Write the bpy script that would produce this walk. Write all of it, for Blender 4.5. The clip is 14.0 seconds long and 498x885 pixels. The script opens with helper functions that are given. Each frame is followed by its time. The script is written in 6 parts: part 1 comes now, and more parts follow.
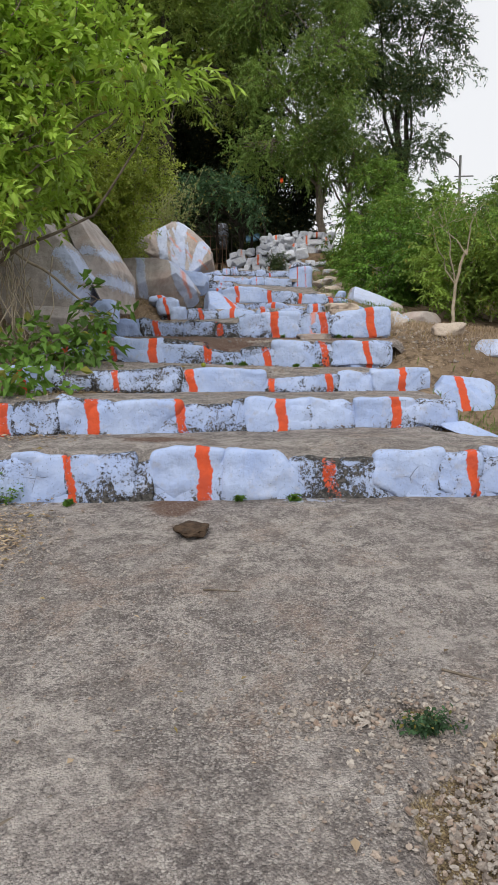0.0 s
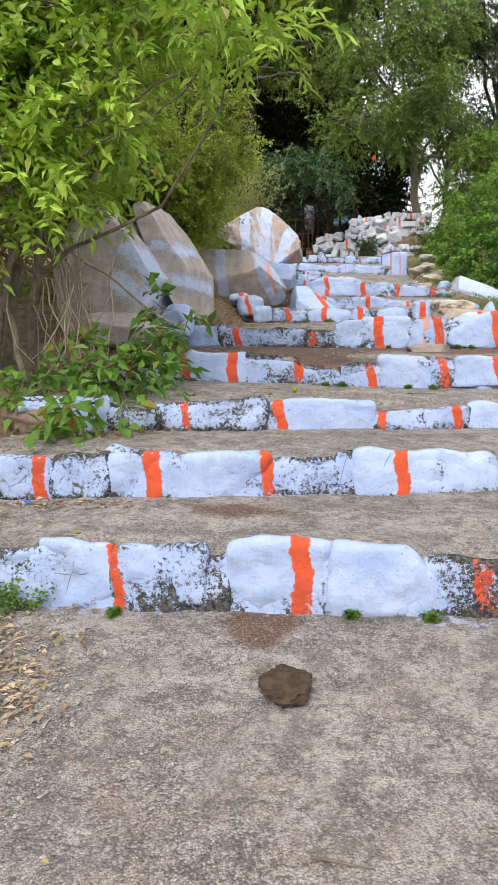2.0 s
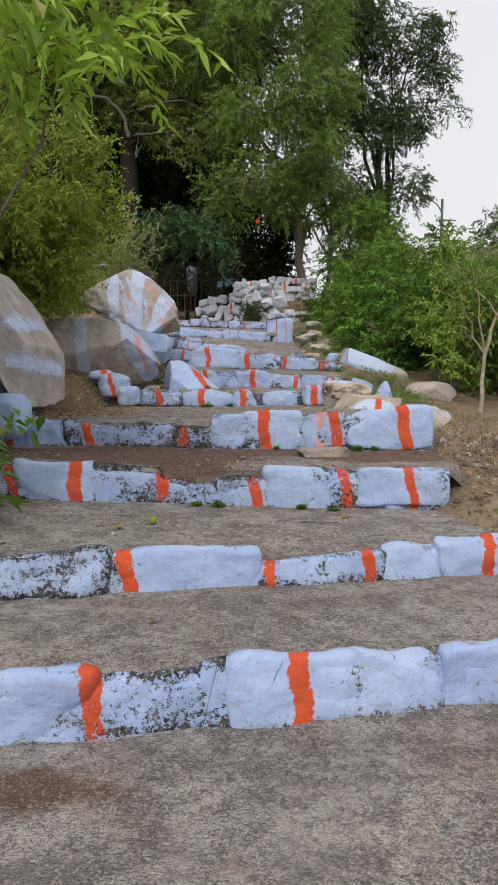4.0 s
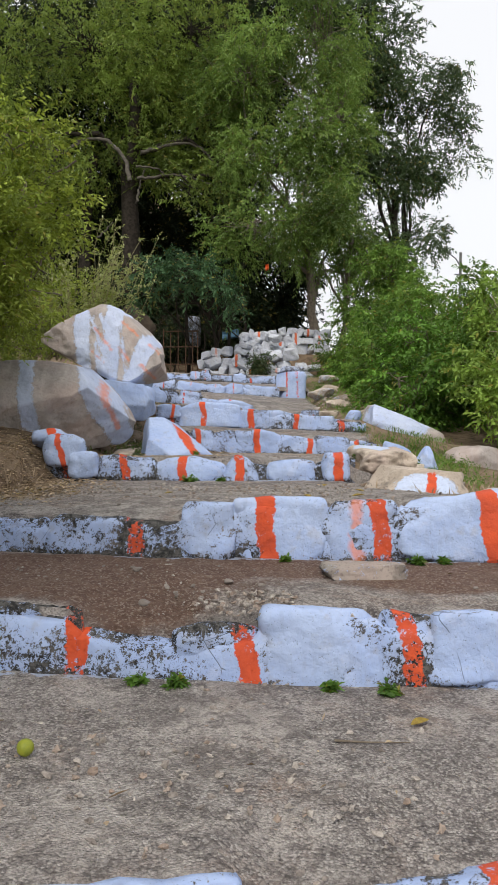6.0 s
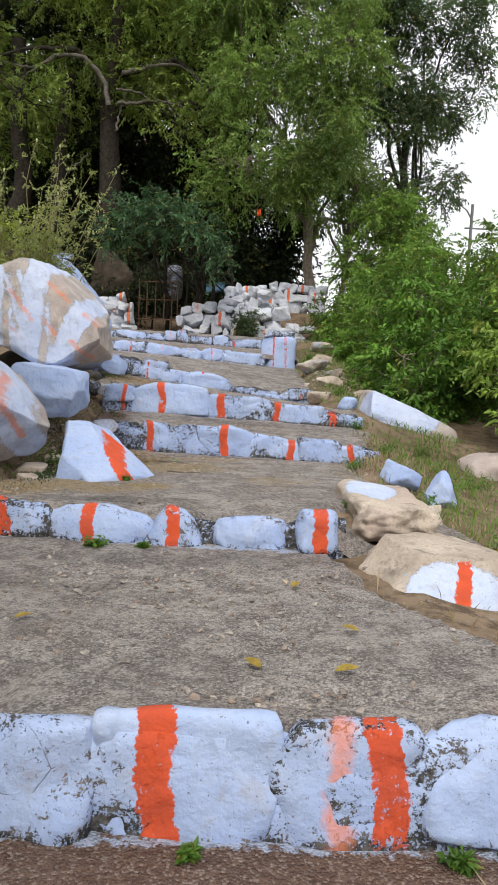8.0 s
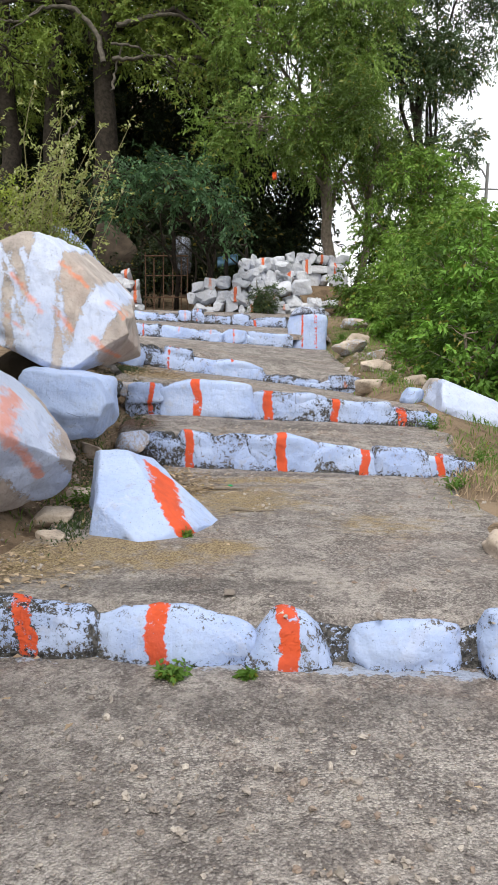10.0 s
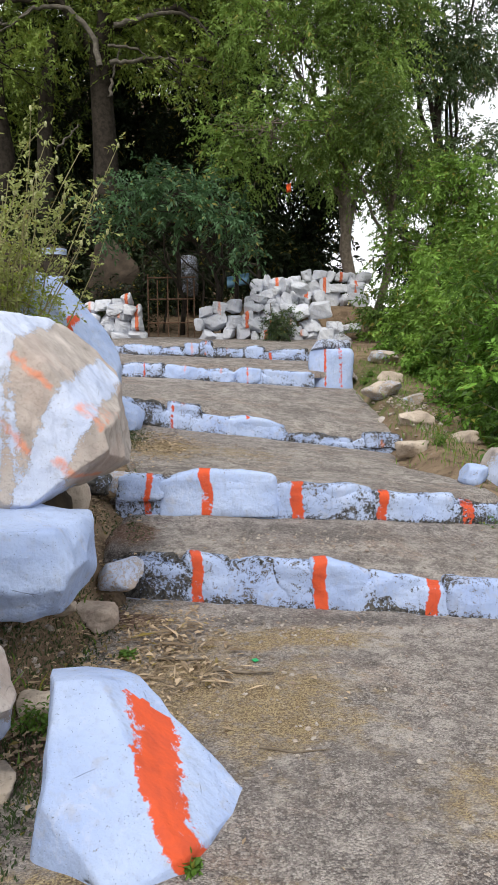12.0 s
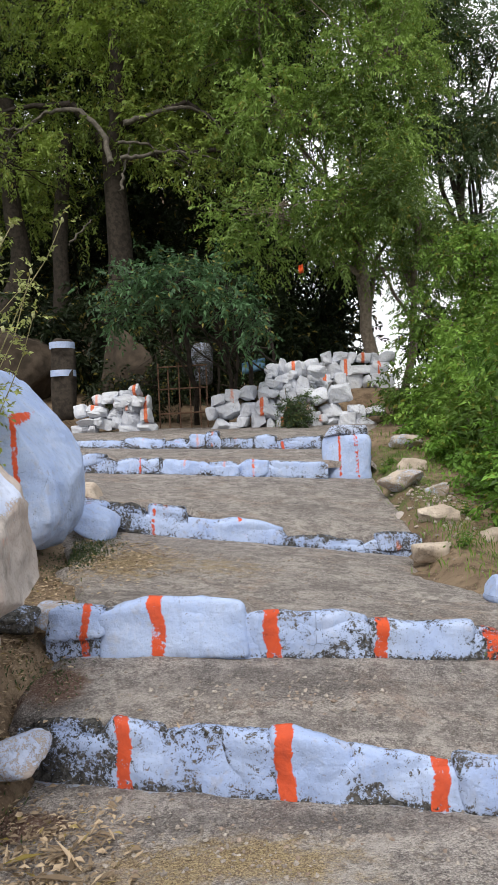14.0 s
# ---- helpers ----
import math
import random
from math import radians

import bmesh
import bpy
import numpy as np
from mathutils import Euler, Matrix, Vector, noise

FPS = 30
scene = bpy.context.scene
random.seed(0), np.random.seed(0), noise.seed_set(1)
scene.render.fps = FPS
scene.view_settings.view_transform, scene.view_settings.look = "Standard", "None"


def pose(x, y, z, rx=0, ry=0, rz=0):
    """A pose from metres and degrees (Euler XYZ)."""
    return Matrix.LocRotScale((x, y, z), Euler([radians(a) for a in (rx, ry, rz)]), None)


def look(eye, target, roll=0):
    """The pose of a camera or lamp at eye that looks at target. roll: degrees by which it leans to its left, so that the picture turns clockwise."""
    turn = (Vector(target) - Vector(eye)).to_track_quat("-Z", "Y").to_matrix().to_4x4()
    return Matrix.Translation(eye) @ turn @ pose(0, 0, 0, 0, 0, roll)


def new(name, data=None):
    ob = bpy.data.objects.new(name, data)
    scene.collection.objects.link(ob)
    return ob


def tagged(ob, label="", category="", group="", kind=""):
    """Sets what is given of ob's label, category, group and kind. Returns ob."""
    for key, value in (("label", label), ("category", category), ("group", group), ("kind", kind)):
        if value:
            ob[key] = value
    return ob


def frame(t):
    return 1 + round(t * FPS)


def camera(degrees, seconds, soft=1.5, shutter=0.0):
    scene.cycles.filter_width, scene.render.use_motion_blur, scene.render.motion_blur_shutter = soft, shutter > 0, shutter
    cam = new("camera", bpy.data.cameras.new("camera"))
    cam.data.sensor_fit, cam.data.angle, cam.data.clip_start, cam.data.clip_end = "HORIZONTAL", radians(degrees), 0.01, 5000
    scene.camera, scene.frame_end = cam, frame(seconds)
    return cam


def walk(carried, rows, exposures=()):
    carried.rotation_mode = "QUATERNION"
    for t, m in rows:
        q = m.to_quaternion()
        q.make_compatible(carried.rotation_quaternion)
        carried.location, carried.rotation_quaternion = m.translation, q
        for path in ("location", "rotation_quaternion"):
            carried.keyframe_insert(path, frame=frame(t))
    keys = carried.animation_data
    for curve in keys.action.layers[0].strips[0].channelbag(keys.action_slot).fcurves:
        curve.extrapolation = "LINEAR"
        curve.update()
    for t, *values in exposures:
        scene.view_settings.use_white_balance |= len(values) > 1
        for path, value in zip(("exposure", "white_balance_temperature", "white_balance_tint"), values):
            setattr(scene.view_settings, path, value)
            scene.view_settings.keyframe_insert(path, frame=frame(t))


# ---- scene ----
cam = camera(37.6, 14.0, soft=1.0)
PATH = [
    (0, (0.049, 0.418, 1.488), (0.038, 2.388, 1.145), -0.9),
    (0.5, (0.007, 0.773, 1.517), (-0.065, 2.741, 1.173), -1.0),
    (1, (-0.107, 1.195, 1.533), (-0.241, 3.161, 1.186), -1.3),
    (1.5, (-0.096, 1.676, 1.632), (-0.298, 3.631, 1.26), -1.9),
    (2, (-0.138, 1.943, 1.749), (-0.365, 3.892, 1.362), -1.3),
    (2.5, (-0.208, 2.342, 1.824), (-0.364, 4.302, 1.458), -0.2),
    (3, (-0.145, 2.802, 1.88), (-0.222, 4.773, 1.548), 0.2),
    (3.5, (-0.099, 3.228, 1.969), (-0.077, 5.207, 1.68), 0.4),
    (4, (-0.028, 3.586, 2.034), (0.049, 5.57, 1.788), -0.2),
    (4.2, (-0.025, 3.723, 2.033), (0.074, 5.71, 1.822), -0.3),
    (6.3, (0.193, 6.257, 1.997), (0.241, 8.255, 1.909), 0.3),
    (6.5, (0.217, 6.423, 2.018), (0.279, 8.418, 1.901), 0.5),
    (7, (0.326, 7.011, 2.196), (0.418, 9.004, 2.054), 0.7),
    (7.5, (0.478, 7.578, 2.248), (0.568, 9.566, 2.049), 1.8),
    (8, (0.488, 8.06, 2.477), (0.562, 10.045, 2.243), 2.6),
    (8.2, (0.428, 8.202, 2.483), (0.5, 10.186, 2.236), 2.7),
    (10.3, (-0.048, 9.844, 2.642), (0.046, 11.816, 2.319), 0.6),
    (10.5, (-0.055, 10.033, 2.656), (0.06, 12.002, 2.326), 0.7),
    (11, (-0.076, 10.539, 2.854), (0.069, 12.512, 2.56), 0.6),
    (11.5, (-0.088, 10.937, 2.96), (0.032, 12.911, 2.662), 0.6),
    (12, (-0.074, 11.249, 3.201), (-0.018, 13.224, 2.892), 0.1),
    (12.5, (0.049, 11.438, 3.247), (0.022, 13.413, 2.933), -0.8),
    (13, (0.198, 11.675, 3.22), (0.14, 13.66, 2.988), -1.7),
    (13.5, (0.324, 12.026, 3.273), (0.294, 14.02, 3.12), -1.3),
    (14, (0.513, 12.347, 3.233), (0.446, 14.344, 3.156), -2.2),
]
walk(cam, [(t, look(eye, target, roll)) for t, eye, target, roll in PATH],
     exposures=[(0, -0.33), (0.5, -0.17), (1, -0.05), (1.5, 0.05), (2, 0.22), (2.5, 0.35), (3, -0.05), (3.5, -0.15), (4, -0.42), (6.5, -0.18), (7, -0.2), (7.5, -0.35), (8, -0.05), (10.5, 0.2), (11, 0.1), (11.5, 0.0), (12.5, 0.2), (13.5, 0.25), (14, 0.05)])

# ---- light: bright overcast sky, a wide weak sun from the front left ----
SUN_ELEV, SUN_ROT = 50.0, 192.0
world = bpy.data.worlds.new("sky_world")
scene.world = world
world.use_nodes = True
wn = world.node_tree.nodes
sky = wn.new("ShaderNodeTexSky")
sky.sky_type = "NISHITA"
sky.sun_disc = False
sky.sun_elevation, sky.sun_rotation = radians(SUN_ELEV), radians(SUN_ROT)
sky.air_density, sky.dust_density, sky.ozone_density = 1.0, 4.0, 1.0
veil = wn.new("ShaderNodeMixRGB")
veil.inputs["Fac"].default_value = 0.84
veil.inputs["Color2"].default_value = (13.9, 14.0, 14.3, 1)
world.node_tree.links.new(sky.outputs["Color"], veil.inputs["Color1"])
world.node_tree.links.new(veil.outputs["Color"], wn["Background"].inputs["Color"])
wn["Background"].inputs["Strength"].default_value = 0.092
sun_data = bpy.data.lights.new("sun", "SUN")
sun_data.energy, sun_data.angle, sun_data.color = 2.3, radians(24), (1.0, 0.95, 0.86)
sun = new("sun", sun_data)
a, e = radians(SUN_ROT), radians(SUN_ELEV)
sun.matrix_world = look((0, 0, 30), (-30 * math.sin(a) * math.cos(e), -30 * math.cos(a) * math.cos(e), 30 - 30 * math.sin(e)))


# ---- materials ----
def material(name):
    m = bpy.data.materials.new(name)
    m.use_nodes = True
    return m, m.node_tree.nodes, m.node_tree.links, m.node_tree.nodes["Principled BSDF"]


class Net:
    """Small helper to wire nodes."""

    def __init__(self, name, rough=0.9):
        self.m, self.n, self.l, self.b = material(name)
        self.b.inputs["Roughness"].default_value = rough
        self.b.inputs["Specular IOR Level"].default_value = 0.25
        self.pos = self.n.new("ShaderNodeNewGeometry").outputs["Position"]

    def put(self, value, socket):
        if isinstance(value, bpy.types.NodeSocket):
            self.l.new(value, socket)
        elif isinstance(value, tuple):
            socket.default_value = (*value, 1)
        else:
            socket.default_value = value

    def noise(self, scale, detail=4, rough=0.6, warp=0.0):
        t = self.n.new("ShaderNodeTexNoise")
        self.l.new(self.pos, t.inputs["Vector"])
        for k, v in (("Scale", scale), ("Detail", detail), ("Roughness", rough), ("Distortion", warp)):
            t.inputs[k].default_value = v
        return t.outputs["Fac"]

    def streaks(self, across, along, detail=5):
        """Noise drawn out along z, as of rain running down."""
        m = self.n.new("ShaderNodeMapping")
        m.inputs["Scale"].default_value = (across, across, along)
        self.l.new(self.pos, m.inputs["Vector"])
        t = self.n.new("ShaderNodeTexNoise")
        self.l.new(m.outputs["Vector"], t.inputs["Vector"])
        t.inputs["Scale"].default_value, t.inputs["Detail"].default_value = 1.0, detail
        return t.outputs["Fac"]

    def cells(self, scale, feature="F1", out="Distance"):
        t = self.n.new("ShaderNodeTexVoronoi")
        t.feature = feature
        self.l.new(self.pos, t.inputs["Vector"])
        t.inputs["Scale"].default_value = scale
        return t.outputs[out]

    def ramp(self, value, lo, hi, a=0.0, b=1.0):
        r = self.n.new("ShaderNodeMapRange")
        r.interpolation_type = "SMOOTHSTEP"
        for k, v in (("Value", value), ("From Min", lo), ("From Max", hi), ("To Min", a), ("To Max", b)):
            self.put(v, r.inputs[k])
        return r.outputs["Result"]

    def math(self, op, a, b=0.0):
        r = self.n.new("ShaderNodeMath")
        r.operation = op
        self.put(a, r.inputs[0]), self.put(b, r.inputs[1])
        return r.outputs[0]

    def mix(self, fac, a, b, kind="MIX"):
        r = self.n.new("ShaderNodeMixRGB")
        r.blend_type = kind
        self.put(fac, r.inputs["Fac"]), self.put(a, r.inputs["Color1"]), self.put(b, r.inputs["Color2"])
        return r.outputs["Color"]

    def attr(self, name):
        r = self.n.new("ShaderNodeAttribute")
        r.attribute_name = name
        return r.outputs["Fac"]

    def done(self, colour, bump=None, strength=0.4, distance=0.01):
        self.put(colour, self.b.inputs["Base Color"])
        if bump is not None:
            r = self.n.new("ShaderNodeBump")
            r.inputs["Strength"].default_value, r.inputs["Distance"].default_value = strength, distance
            self.l.new(bump, r.inputs["Height"])
            self.l.new(r.outputs["Normal"], self.b.inputs["Normal"])
        return self.m


def stone_paint(name, rock_a, rock_b, speck=1.0, lime_a=(0.32, 0.415, 0.67), lime_b=(0.415, 0.505, 0.72)):
    """Rough granite under worn blue-white limewash, with orange stripes where the mesh carries them."""
    k = Net(name, 0.92)
    rock = k.mix(k.ramp(k.noise(3.0, 6), 0.35, 0.65), rock_a, rock_b)
    rock = k.mix(k.ramp(k.noise(60, 3), 0.5, 0.72, 0, speck), rock, (0.10, 0.09, 0.085))
    rock = k.mix(k.ramp(k.noise(8, 5), 0.56, 0.7, 0, speck), rock, (0.055, 0.052, 0.048))
    rock = k.mix(k.ramp(k.noise(1.6, 5, 0.6, 0.8), 0.46, 0.66, 0, 0.5), rock, (0.42, 0.32, 0.28))
    rock = k.mix(k.ramp(k.streaks(7, 0.9), 0.54, 0.68, 0, 0.75 * speck), rock, (0.10, 0.088, 0.078))
    coarse, fine, mid = k.noise(6.0, 6, 0.65, 0.4), k.noise(150, 3, 0.7), k.noise(42, 5, 0.75)
    white = k.attr("white")
    wear = k.math("ADD", k.math("MULTIPLY", k.math("SUBTRACT", coarse, 0.5), 1.9),
                  k.math("ADD", k.math("MULTIPLY", k.math("SUBTRACT", mid, 0.5), 2.6), k.math("MULTIPLY", k.math("SUBTRACT", fine, 0.5), 1.4)))
    cover = k.ramp(k.math("ADD", white, wear), -0.06, 0.10)
    lime = k.mix(k.ramp(k.noise(2.3, 4), 0.3, 0.7), lime_a, lime_b)
    lime = k.mix(k.ramp(mid, 0.52, 0.75, 0, 0.45), lime, (0.36, 0.40, 0.52))
    lime = k.mix(k.ramp(k.noise(11, 5), 0.55, 0.72, 0, 0.45), lime, (0.36, 0.36, 0.40))
    lime = k.mix(k.ramp(k.noise(5, 6, 0.7, 1.0), 0.54, 0.66, 0, 0.35), lime, (0.50, 0.55, 0.70))
    lime = k.mix(k.ramp(k.streaks(34, 5.0), 0.52, 0.70, 0, 0.30), lime, (0.30, 0.35, 0.50))
    crack = k.math("MULTIPLY", k.ramp(k.cells(4.3, "DISTANCE_TO_EDGE"), 0.008, 0.003), k.ramp(k.noise(3.4, 4), 0.58, 0.64))
    lime = k.mix(k.math("MULTIPLY", crack, 0.6), lime, (0.07, 0.07, 0.075))
    lime = k.mix(k.ramp(k.noise(95, 3, 0.7), 0.64, 0.70, 0, 0.75), lime, (0.08, 0.08, 0.085))
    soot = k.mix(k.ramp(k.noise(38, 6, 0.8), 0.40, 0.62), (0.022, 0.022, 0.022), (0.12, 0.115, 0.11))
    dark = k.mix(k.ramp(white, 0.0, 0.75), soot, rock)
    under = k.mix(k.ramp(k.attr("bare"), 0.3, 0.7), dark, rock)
    col = k.mix(cover, under, lime)
    edge = k.math("ADD", k.attr("orange"), k.math("MULTIPLY", k.math("SUBTRACT", k.noise(24, 6, 0.75), 0.5), 0.075))
    orange = k.ramp(edge, 0.0, 0.006)
    gone = k.ramp(k.math("ADD", k.math("MULTIPLY", white, 0.35), k.noise(38, 5, 0.75)), 0.40, 0.50)
    col = k.mix(k.math("MULTIPLY", orange, gone), col, k.mix(k.ramp(coarse, 0.3, 0.7), (0.66, 0.098, 0.034), (0.50, 0.082, 0.042)))
    faint = k.math("MULTIPLY", k.ramp(k.math("ADD", k.attr("pink"), k.math("MULTIPLY", k.math("SUBTRACT", k.noise(18, 5), 0.5), 0.10)), 0.0, 0.04), 0.7)
    col = k.mix(faint, col, (0.72, 0.24, 0.12))
    # chiselled facets and the flaking edge of the paint
    h = k.math("ADD", k.math("ADD", k.math("MULTIPLY", k.cells(6.0), 0.5), k.math("MULTIPLY", k.noise(12, 4, 0.55), 0.8)), k.math("ADD", k.math("MULTIPLY", mid, 0.12), k.math("ADD", k.math("MULTIPLY", cover, 0.14), k.math("MULTIPLY", crack, -0.25))))
    return k.done(col, h, 0.7, 0.035)


STONE = stone_paint("limewashed_stone", (0.30, 0.27, 0.24), (0.20, 0.185, 0.17))
# Whiter limewash for the top walls, their brighter light put into the colour.
LIT_LIME = stone_paint("brightened_whitewash", (0.27, 0.25, 0.235), (0.17, 0.155, 0.145), 1.0, (0.50, 0.52, 0.58), (0.62, 0.64, 0.69))
BUFF = stone_paint("buff_rock", (0.56, 0.48, 0.40), (0.40, 0.335, 0.275), 0.45, (0.46, 0.54, 0.72), (0.56, 0.62, 0.77))
BOULDER = stone_paint("granite_boulder", (0.50, 0.45, 0.425), (0.36, 0.32, 0.30), 0.3, (0.44, 0.51, 0.70), (0.54, 0.60, 0.76))


def concrete_mat():
    """Worn concrete: a grey skin over crushed stone, each chip of its own shade, with soil, straw dust and darker
    patches.
    """
    k = Net("weathered_concrete", 0.93)
    big, mid = k.noise(1.1, 6, 0.65, 0.6), k.noise(5.0, 6, 0.65)
    col = k.mix(k.ramp(big, 0.38, 0.62), (0.31, 0.276, 0.262), (0.52, 0.475, 0.445))
    col = k.mix(k.ramp(k.noise(2.6, 6, 0.7, 0.6), 0.42, 0.62, 0, 0.75), col, (0.53, 0.48, 0.445))
    col = k.mix(k.ramp(k.noise(1.7, 5, 0.65, 0.8), 0.50, 0.62, 0, 0.65), col, (0.34, 0.25, 0.20))
    col = k.mix(k.ramp(mid, 0.46, 0.58, 0, 0.8), col, (0.20, 0.176, 0.165))
    col = k.mix(k.ramp(k.noise(7.5, 7, 0.75, 0.4), 0.52, 0.62, 0, 0.6), col, (0.58, 0.53, 0.49))
    col = k.mix(k.ramp(k.noise(13, 7, 0.8, 0.5), 0.50, 0.60, 0, 0.7), col, (0.15, 0.13, 0.124))
    col = k.mix(k.ramp(k.noise(24, 8, 0.85, 0.4), 0.53, 0.60, 0, 0.55), col, (0.56, 0.51, 0.47))
    col = k.mix(k.ramp(k.noise(19, 8, 0.85, 0.4), 0.54, 0.61, 0, 0.6), col, (0.13, 0.112, 0.108))
    # chips of crushed stone at two sizes, dark pits between them
    worn = k.ramp(k.noise(1.9, 5, 0.7), 0.34, 0.60, 0.35, 1.0)
    chip, gap = k.cells(120, "F1", "Color"), k.cells(120)
    large, rim = k.cells(48, "F1", "Color"), k.cells(48)
    shade = k.math("ADD", chip, 0.0)
    col = k.mix(k.math("MULTIPLY", worn, k.ramp(shade, 0.50, 0.85, 0, 0.55)), col, (0.62, 0.58, 0.55))
    col = k.mix(k.math("MULTIPLY", worn, k.ramp(shade, 0.42, 0.20, 0, 0.45)), col, (0.10, 0.086, 0.084))
    col = k.mix(k.math("MULTIPLY", k.ramp(k.math("ADD", large, 0.0), 0.70, 0.84, 0, 0.6), k.ramp(rim, 0.42, 0.30)), col, (0.56, 0.51, 0.47))
    col = k.mix(k.math("MULTIPLY", worn, k.ramp(gap, 0.45, 0.8, 0, 0.4)), col, (0.10, 0.088, 0.086))
    pits = k.noise(38, 5, 0.8, 0.5)
    col = k.mix(k.math("MULTIPLY", worn, k.ramp(pits, 0.53, 0.60, 0.0, 0.7)), col, (0.11, 0.096, 0.098))
    dark_patch = k.ramp(k.math("ADD", k.attr("dark_patch"), k.math("MULTIPLY", k.math("SUBTRACT", k.noise(7, 7, 0.75, 0.5), 0.5), 1.5)), 0.35, 0.8)
    col = k.mix(k.math("MULTIPLY", dark_patch, 0.42), col, k.mix(k.ramp(k.noise(45, 4, 0.8), 0.45, 0.62), (0.055, 0.05, 0.05), (0.16, 0.145, 0.14)))
    soil = k.ramp(k.math("ADD", k.attr("soil"), k.math("MULTIPLY", k.math("SUBTRACT", mid, 0.5), 1.0)), 0.35, 0.75)
    earth = k.mix(k.ramp(k.noise(22, 7, 0.8), 0.38, 0.66), (0.125, 0.066, 0.046), (0.20, 0.12, 0.085))
    earth = k.mix(k.ramp(shade, 0.66, 0.80, 0, 0.7), earth, (0.34, 0.26, 0.21))
    col = k.mix(k.math("MULTIPLY", soil, 0.88), col, earth)
    dry = k.ramp(k.math("ADD", k.attr("dry"), k.math("MULTIPLY", k.math("SUBTRACT", k.noise(9, 6, 0.7), 0.5), 1.3)), 0.35, 0.8)
    straw = k.mix(k.ramp(k.math("ADD", k.cells(160, "F1", "Color"), 0.0), 0.3, 0.7), (0.20, 0.135, 0.07), (0.50, 0.385, 0.20))
    col = k.mix(k.math("MULTIPLY", dry, 0.8), col, straw)
    h = k.math("ADD", k.math("ADD", k.math("MULTIPLY", mid, 0.5), k.math("MULTIPLY", gap, -0.55)), k.math("ADD", k.math("MULTIPLY", pits, -0.7), k.math("ADD", k.math("MULTIPLY", rim, -0.4), k.math("MULTIPLY", shade, 0.25))))
    splash = k.ramp(k.math("ADD", k.attr("splash"), k.math("MULTIPLY", k.math("SUBTRACT", k.noise(16, 6, 0.75), 0.5), 2.2)), 0.5, 0.65)
    col = k.mix(k.math("MULTIPLY", splash, 0.8), col, (0.52, 0.60, 0.78))
    return k.done(col, h, 1.0, 0.022)


def soil_mat():
    k = Net("earth_bank", 0.97)
    big, mid = k.noise(0.9, 5), k.noise(7, 6, 0.7)
    col = k.mix(k.ramp(big, 0.38, 0.62), (0.17, 0.12, 0.08), (0.27, 0.20, 0.135))
    col = k.mix(k.ramp(mid, 0.45, 0.65), col, (0.10, 0.07, 0.045))
    col = k.mix(k.ramp(k.cells(32), 0.05, 0.25, 0.6, 0), col, (0.34, 0.27, 0.19))
    green = k.ramp(k.math("ADD", k.attr("green"), k.math("MULTIPLY", k.math("SUBTRACT", k.noise(4, 6, 0.7), 0.5), 1.6)), 0.4, 0.8)
    col = k.mix(green, col, k.mix(k.ramp(k.noise(40, 3), 0.4, 0.6), (0.05, 0.07, 0.02), (0.11, 0.13, 0.04)))
    return k.done(col, k.math("ADD", mid, k.math("MULTIPLY", k.noise(60, 4), 0.5)), 0.9, 0.03)


def plain(name, a, b, scale=8.0, rough=0.85, bump=0.3):
    k = Net(name, rough)
    n = k.noise(scale, 5, 0.65)
    return k.done(k.mix(k.ramp(n, 0.35, 0.65), a, b), k.math("ADD", n, k.math("MULTIPLY", k.noise(scale * 7, 3), 0.4)), bump, 0.01)


def leaf_mat(name, dark, light, through_tint, rough=0.5):
    """Leaf with a share of light passing through; every leaf its own shade."""
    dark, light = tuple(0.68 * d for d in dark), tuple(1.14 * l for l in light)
    k = Net(name, rough)
    g = k.n.new("ShaderNodeNewGeometry")
    r = g.outputs["Random Per Island"]
    c = k.mix(k.math("ADD", k.math("MULTIPLY", r, 0.30), k.math("MULTIPLY", k.math("POWER", k.attr("tone"), 2.1), 1.0)), dark, light)
    c = k.mix(k.ramp(k.noise(0.7, 3), 0.38, 0.62, 0.0, 0.4), c, light)
    yellow = k.ramp(k.math("FRACT", k.math("MULTIPLY", r, 37.0)), 0.93, 0.97, 0, 0.7)
    c = k.mix(yellow, c, (0.30, 0.24, 0.05))
    k.put(c, k.b.inputs["Base Color"])
    k.b.inputs["Specular IOR Level"].default_value = 0.3
    t = k.n.new("ShaderNodeBsdfTranslucent")
    k.put(k.mix(0.5, c, through_tint), t.inputs["Color"])
    m = k.n.new("ShaderNodeMixShader")
    m.inputs["Fac"].default_value = 0.28
    k.l.new(k.b.outputs[0], m.inputs[1]), k.l.new(t.outputs[0], m.inputs[2])
    k.l.new(m.outputs[0], k.n["Material Output"].inputs["Surface"])
    return k.m


CONCRETE, SOIL = concrete_mat(), soil_mat()
BARK = plain("grey_brown_bark", (0.13, 0.105, 0.08), (0.22, 0.185, 0.15), 14, 0.9, 0.7)
BROWN_ROCK = plain("brown_rock", (0.15, 0.10, 0.075), (0.25, 0.18, 0.14), 5, 0.92, 0.6)
# Near-black brown rock: the shade it lies in is put into the colour.
SHADE_ROCK = plain("shade_coloured_brown_rock", (0.030, 0.023, 0.017), (0.066, 0.05, 0.037), 3, 0.95, 0.8)
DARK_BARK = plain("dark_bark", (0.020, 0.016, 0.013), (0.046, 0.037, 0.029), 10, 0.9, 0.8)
PALE_BARK = plain("pale_bark", (0.30, 0.25, 0.19), (0.42, 0.36, 0.28), 12, 0.85, 0.5)
LEAF_NEAR = leaf_mat("bright_leaf", (0.022, 0.075, 0.012), (0.40, 0.58, 0.09), (0.46, 0.66, 0.05), 0.4)
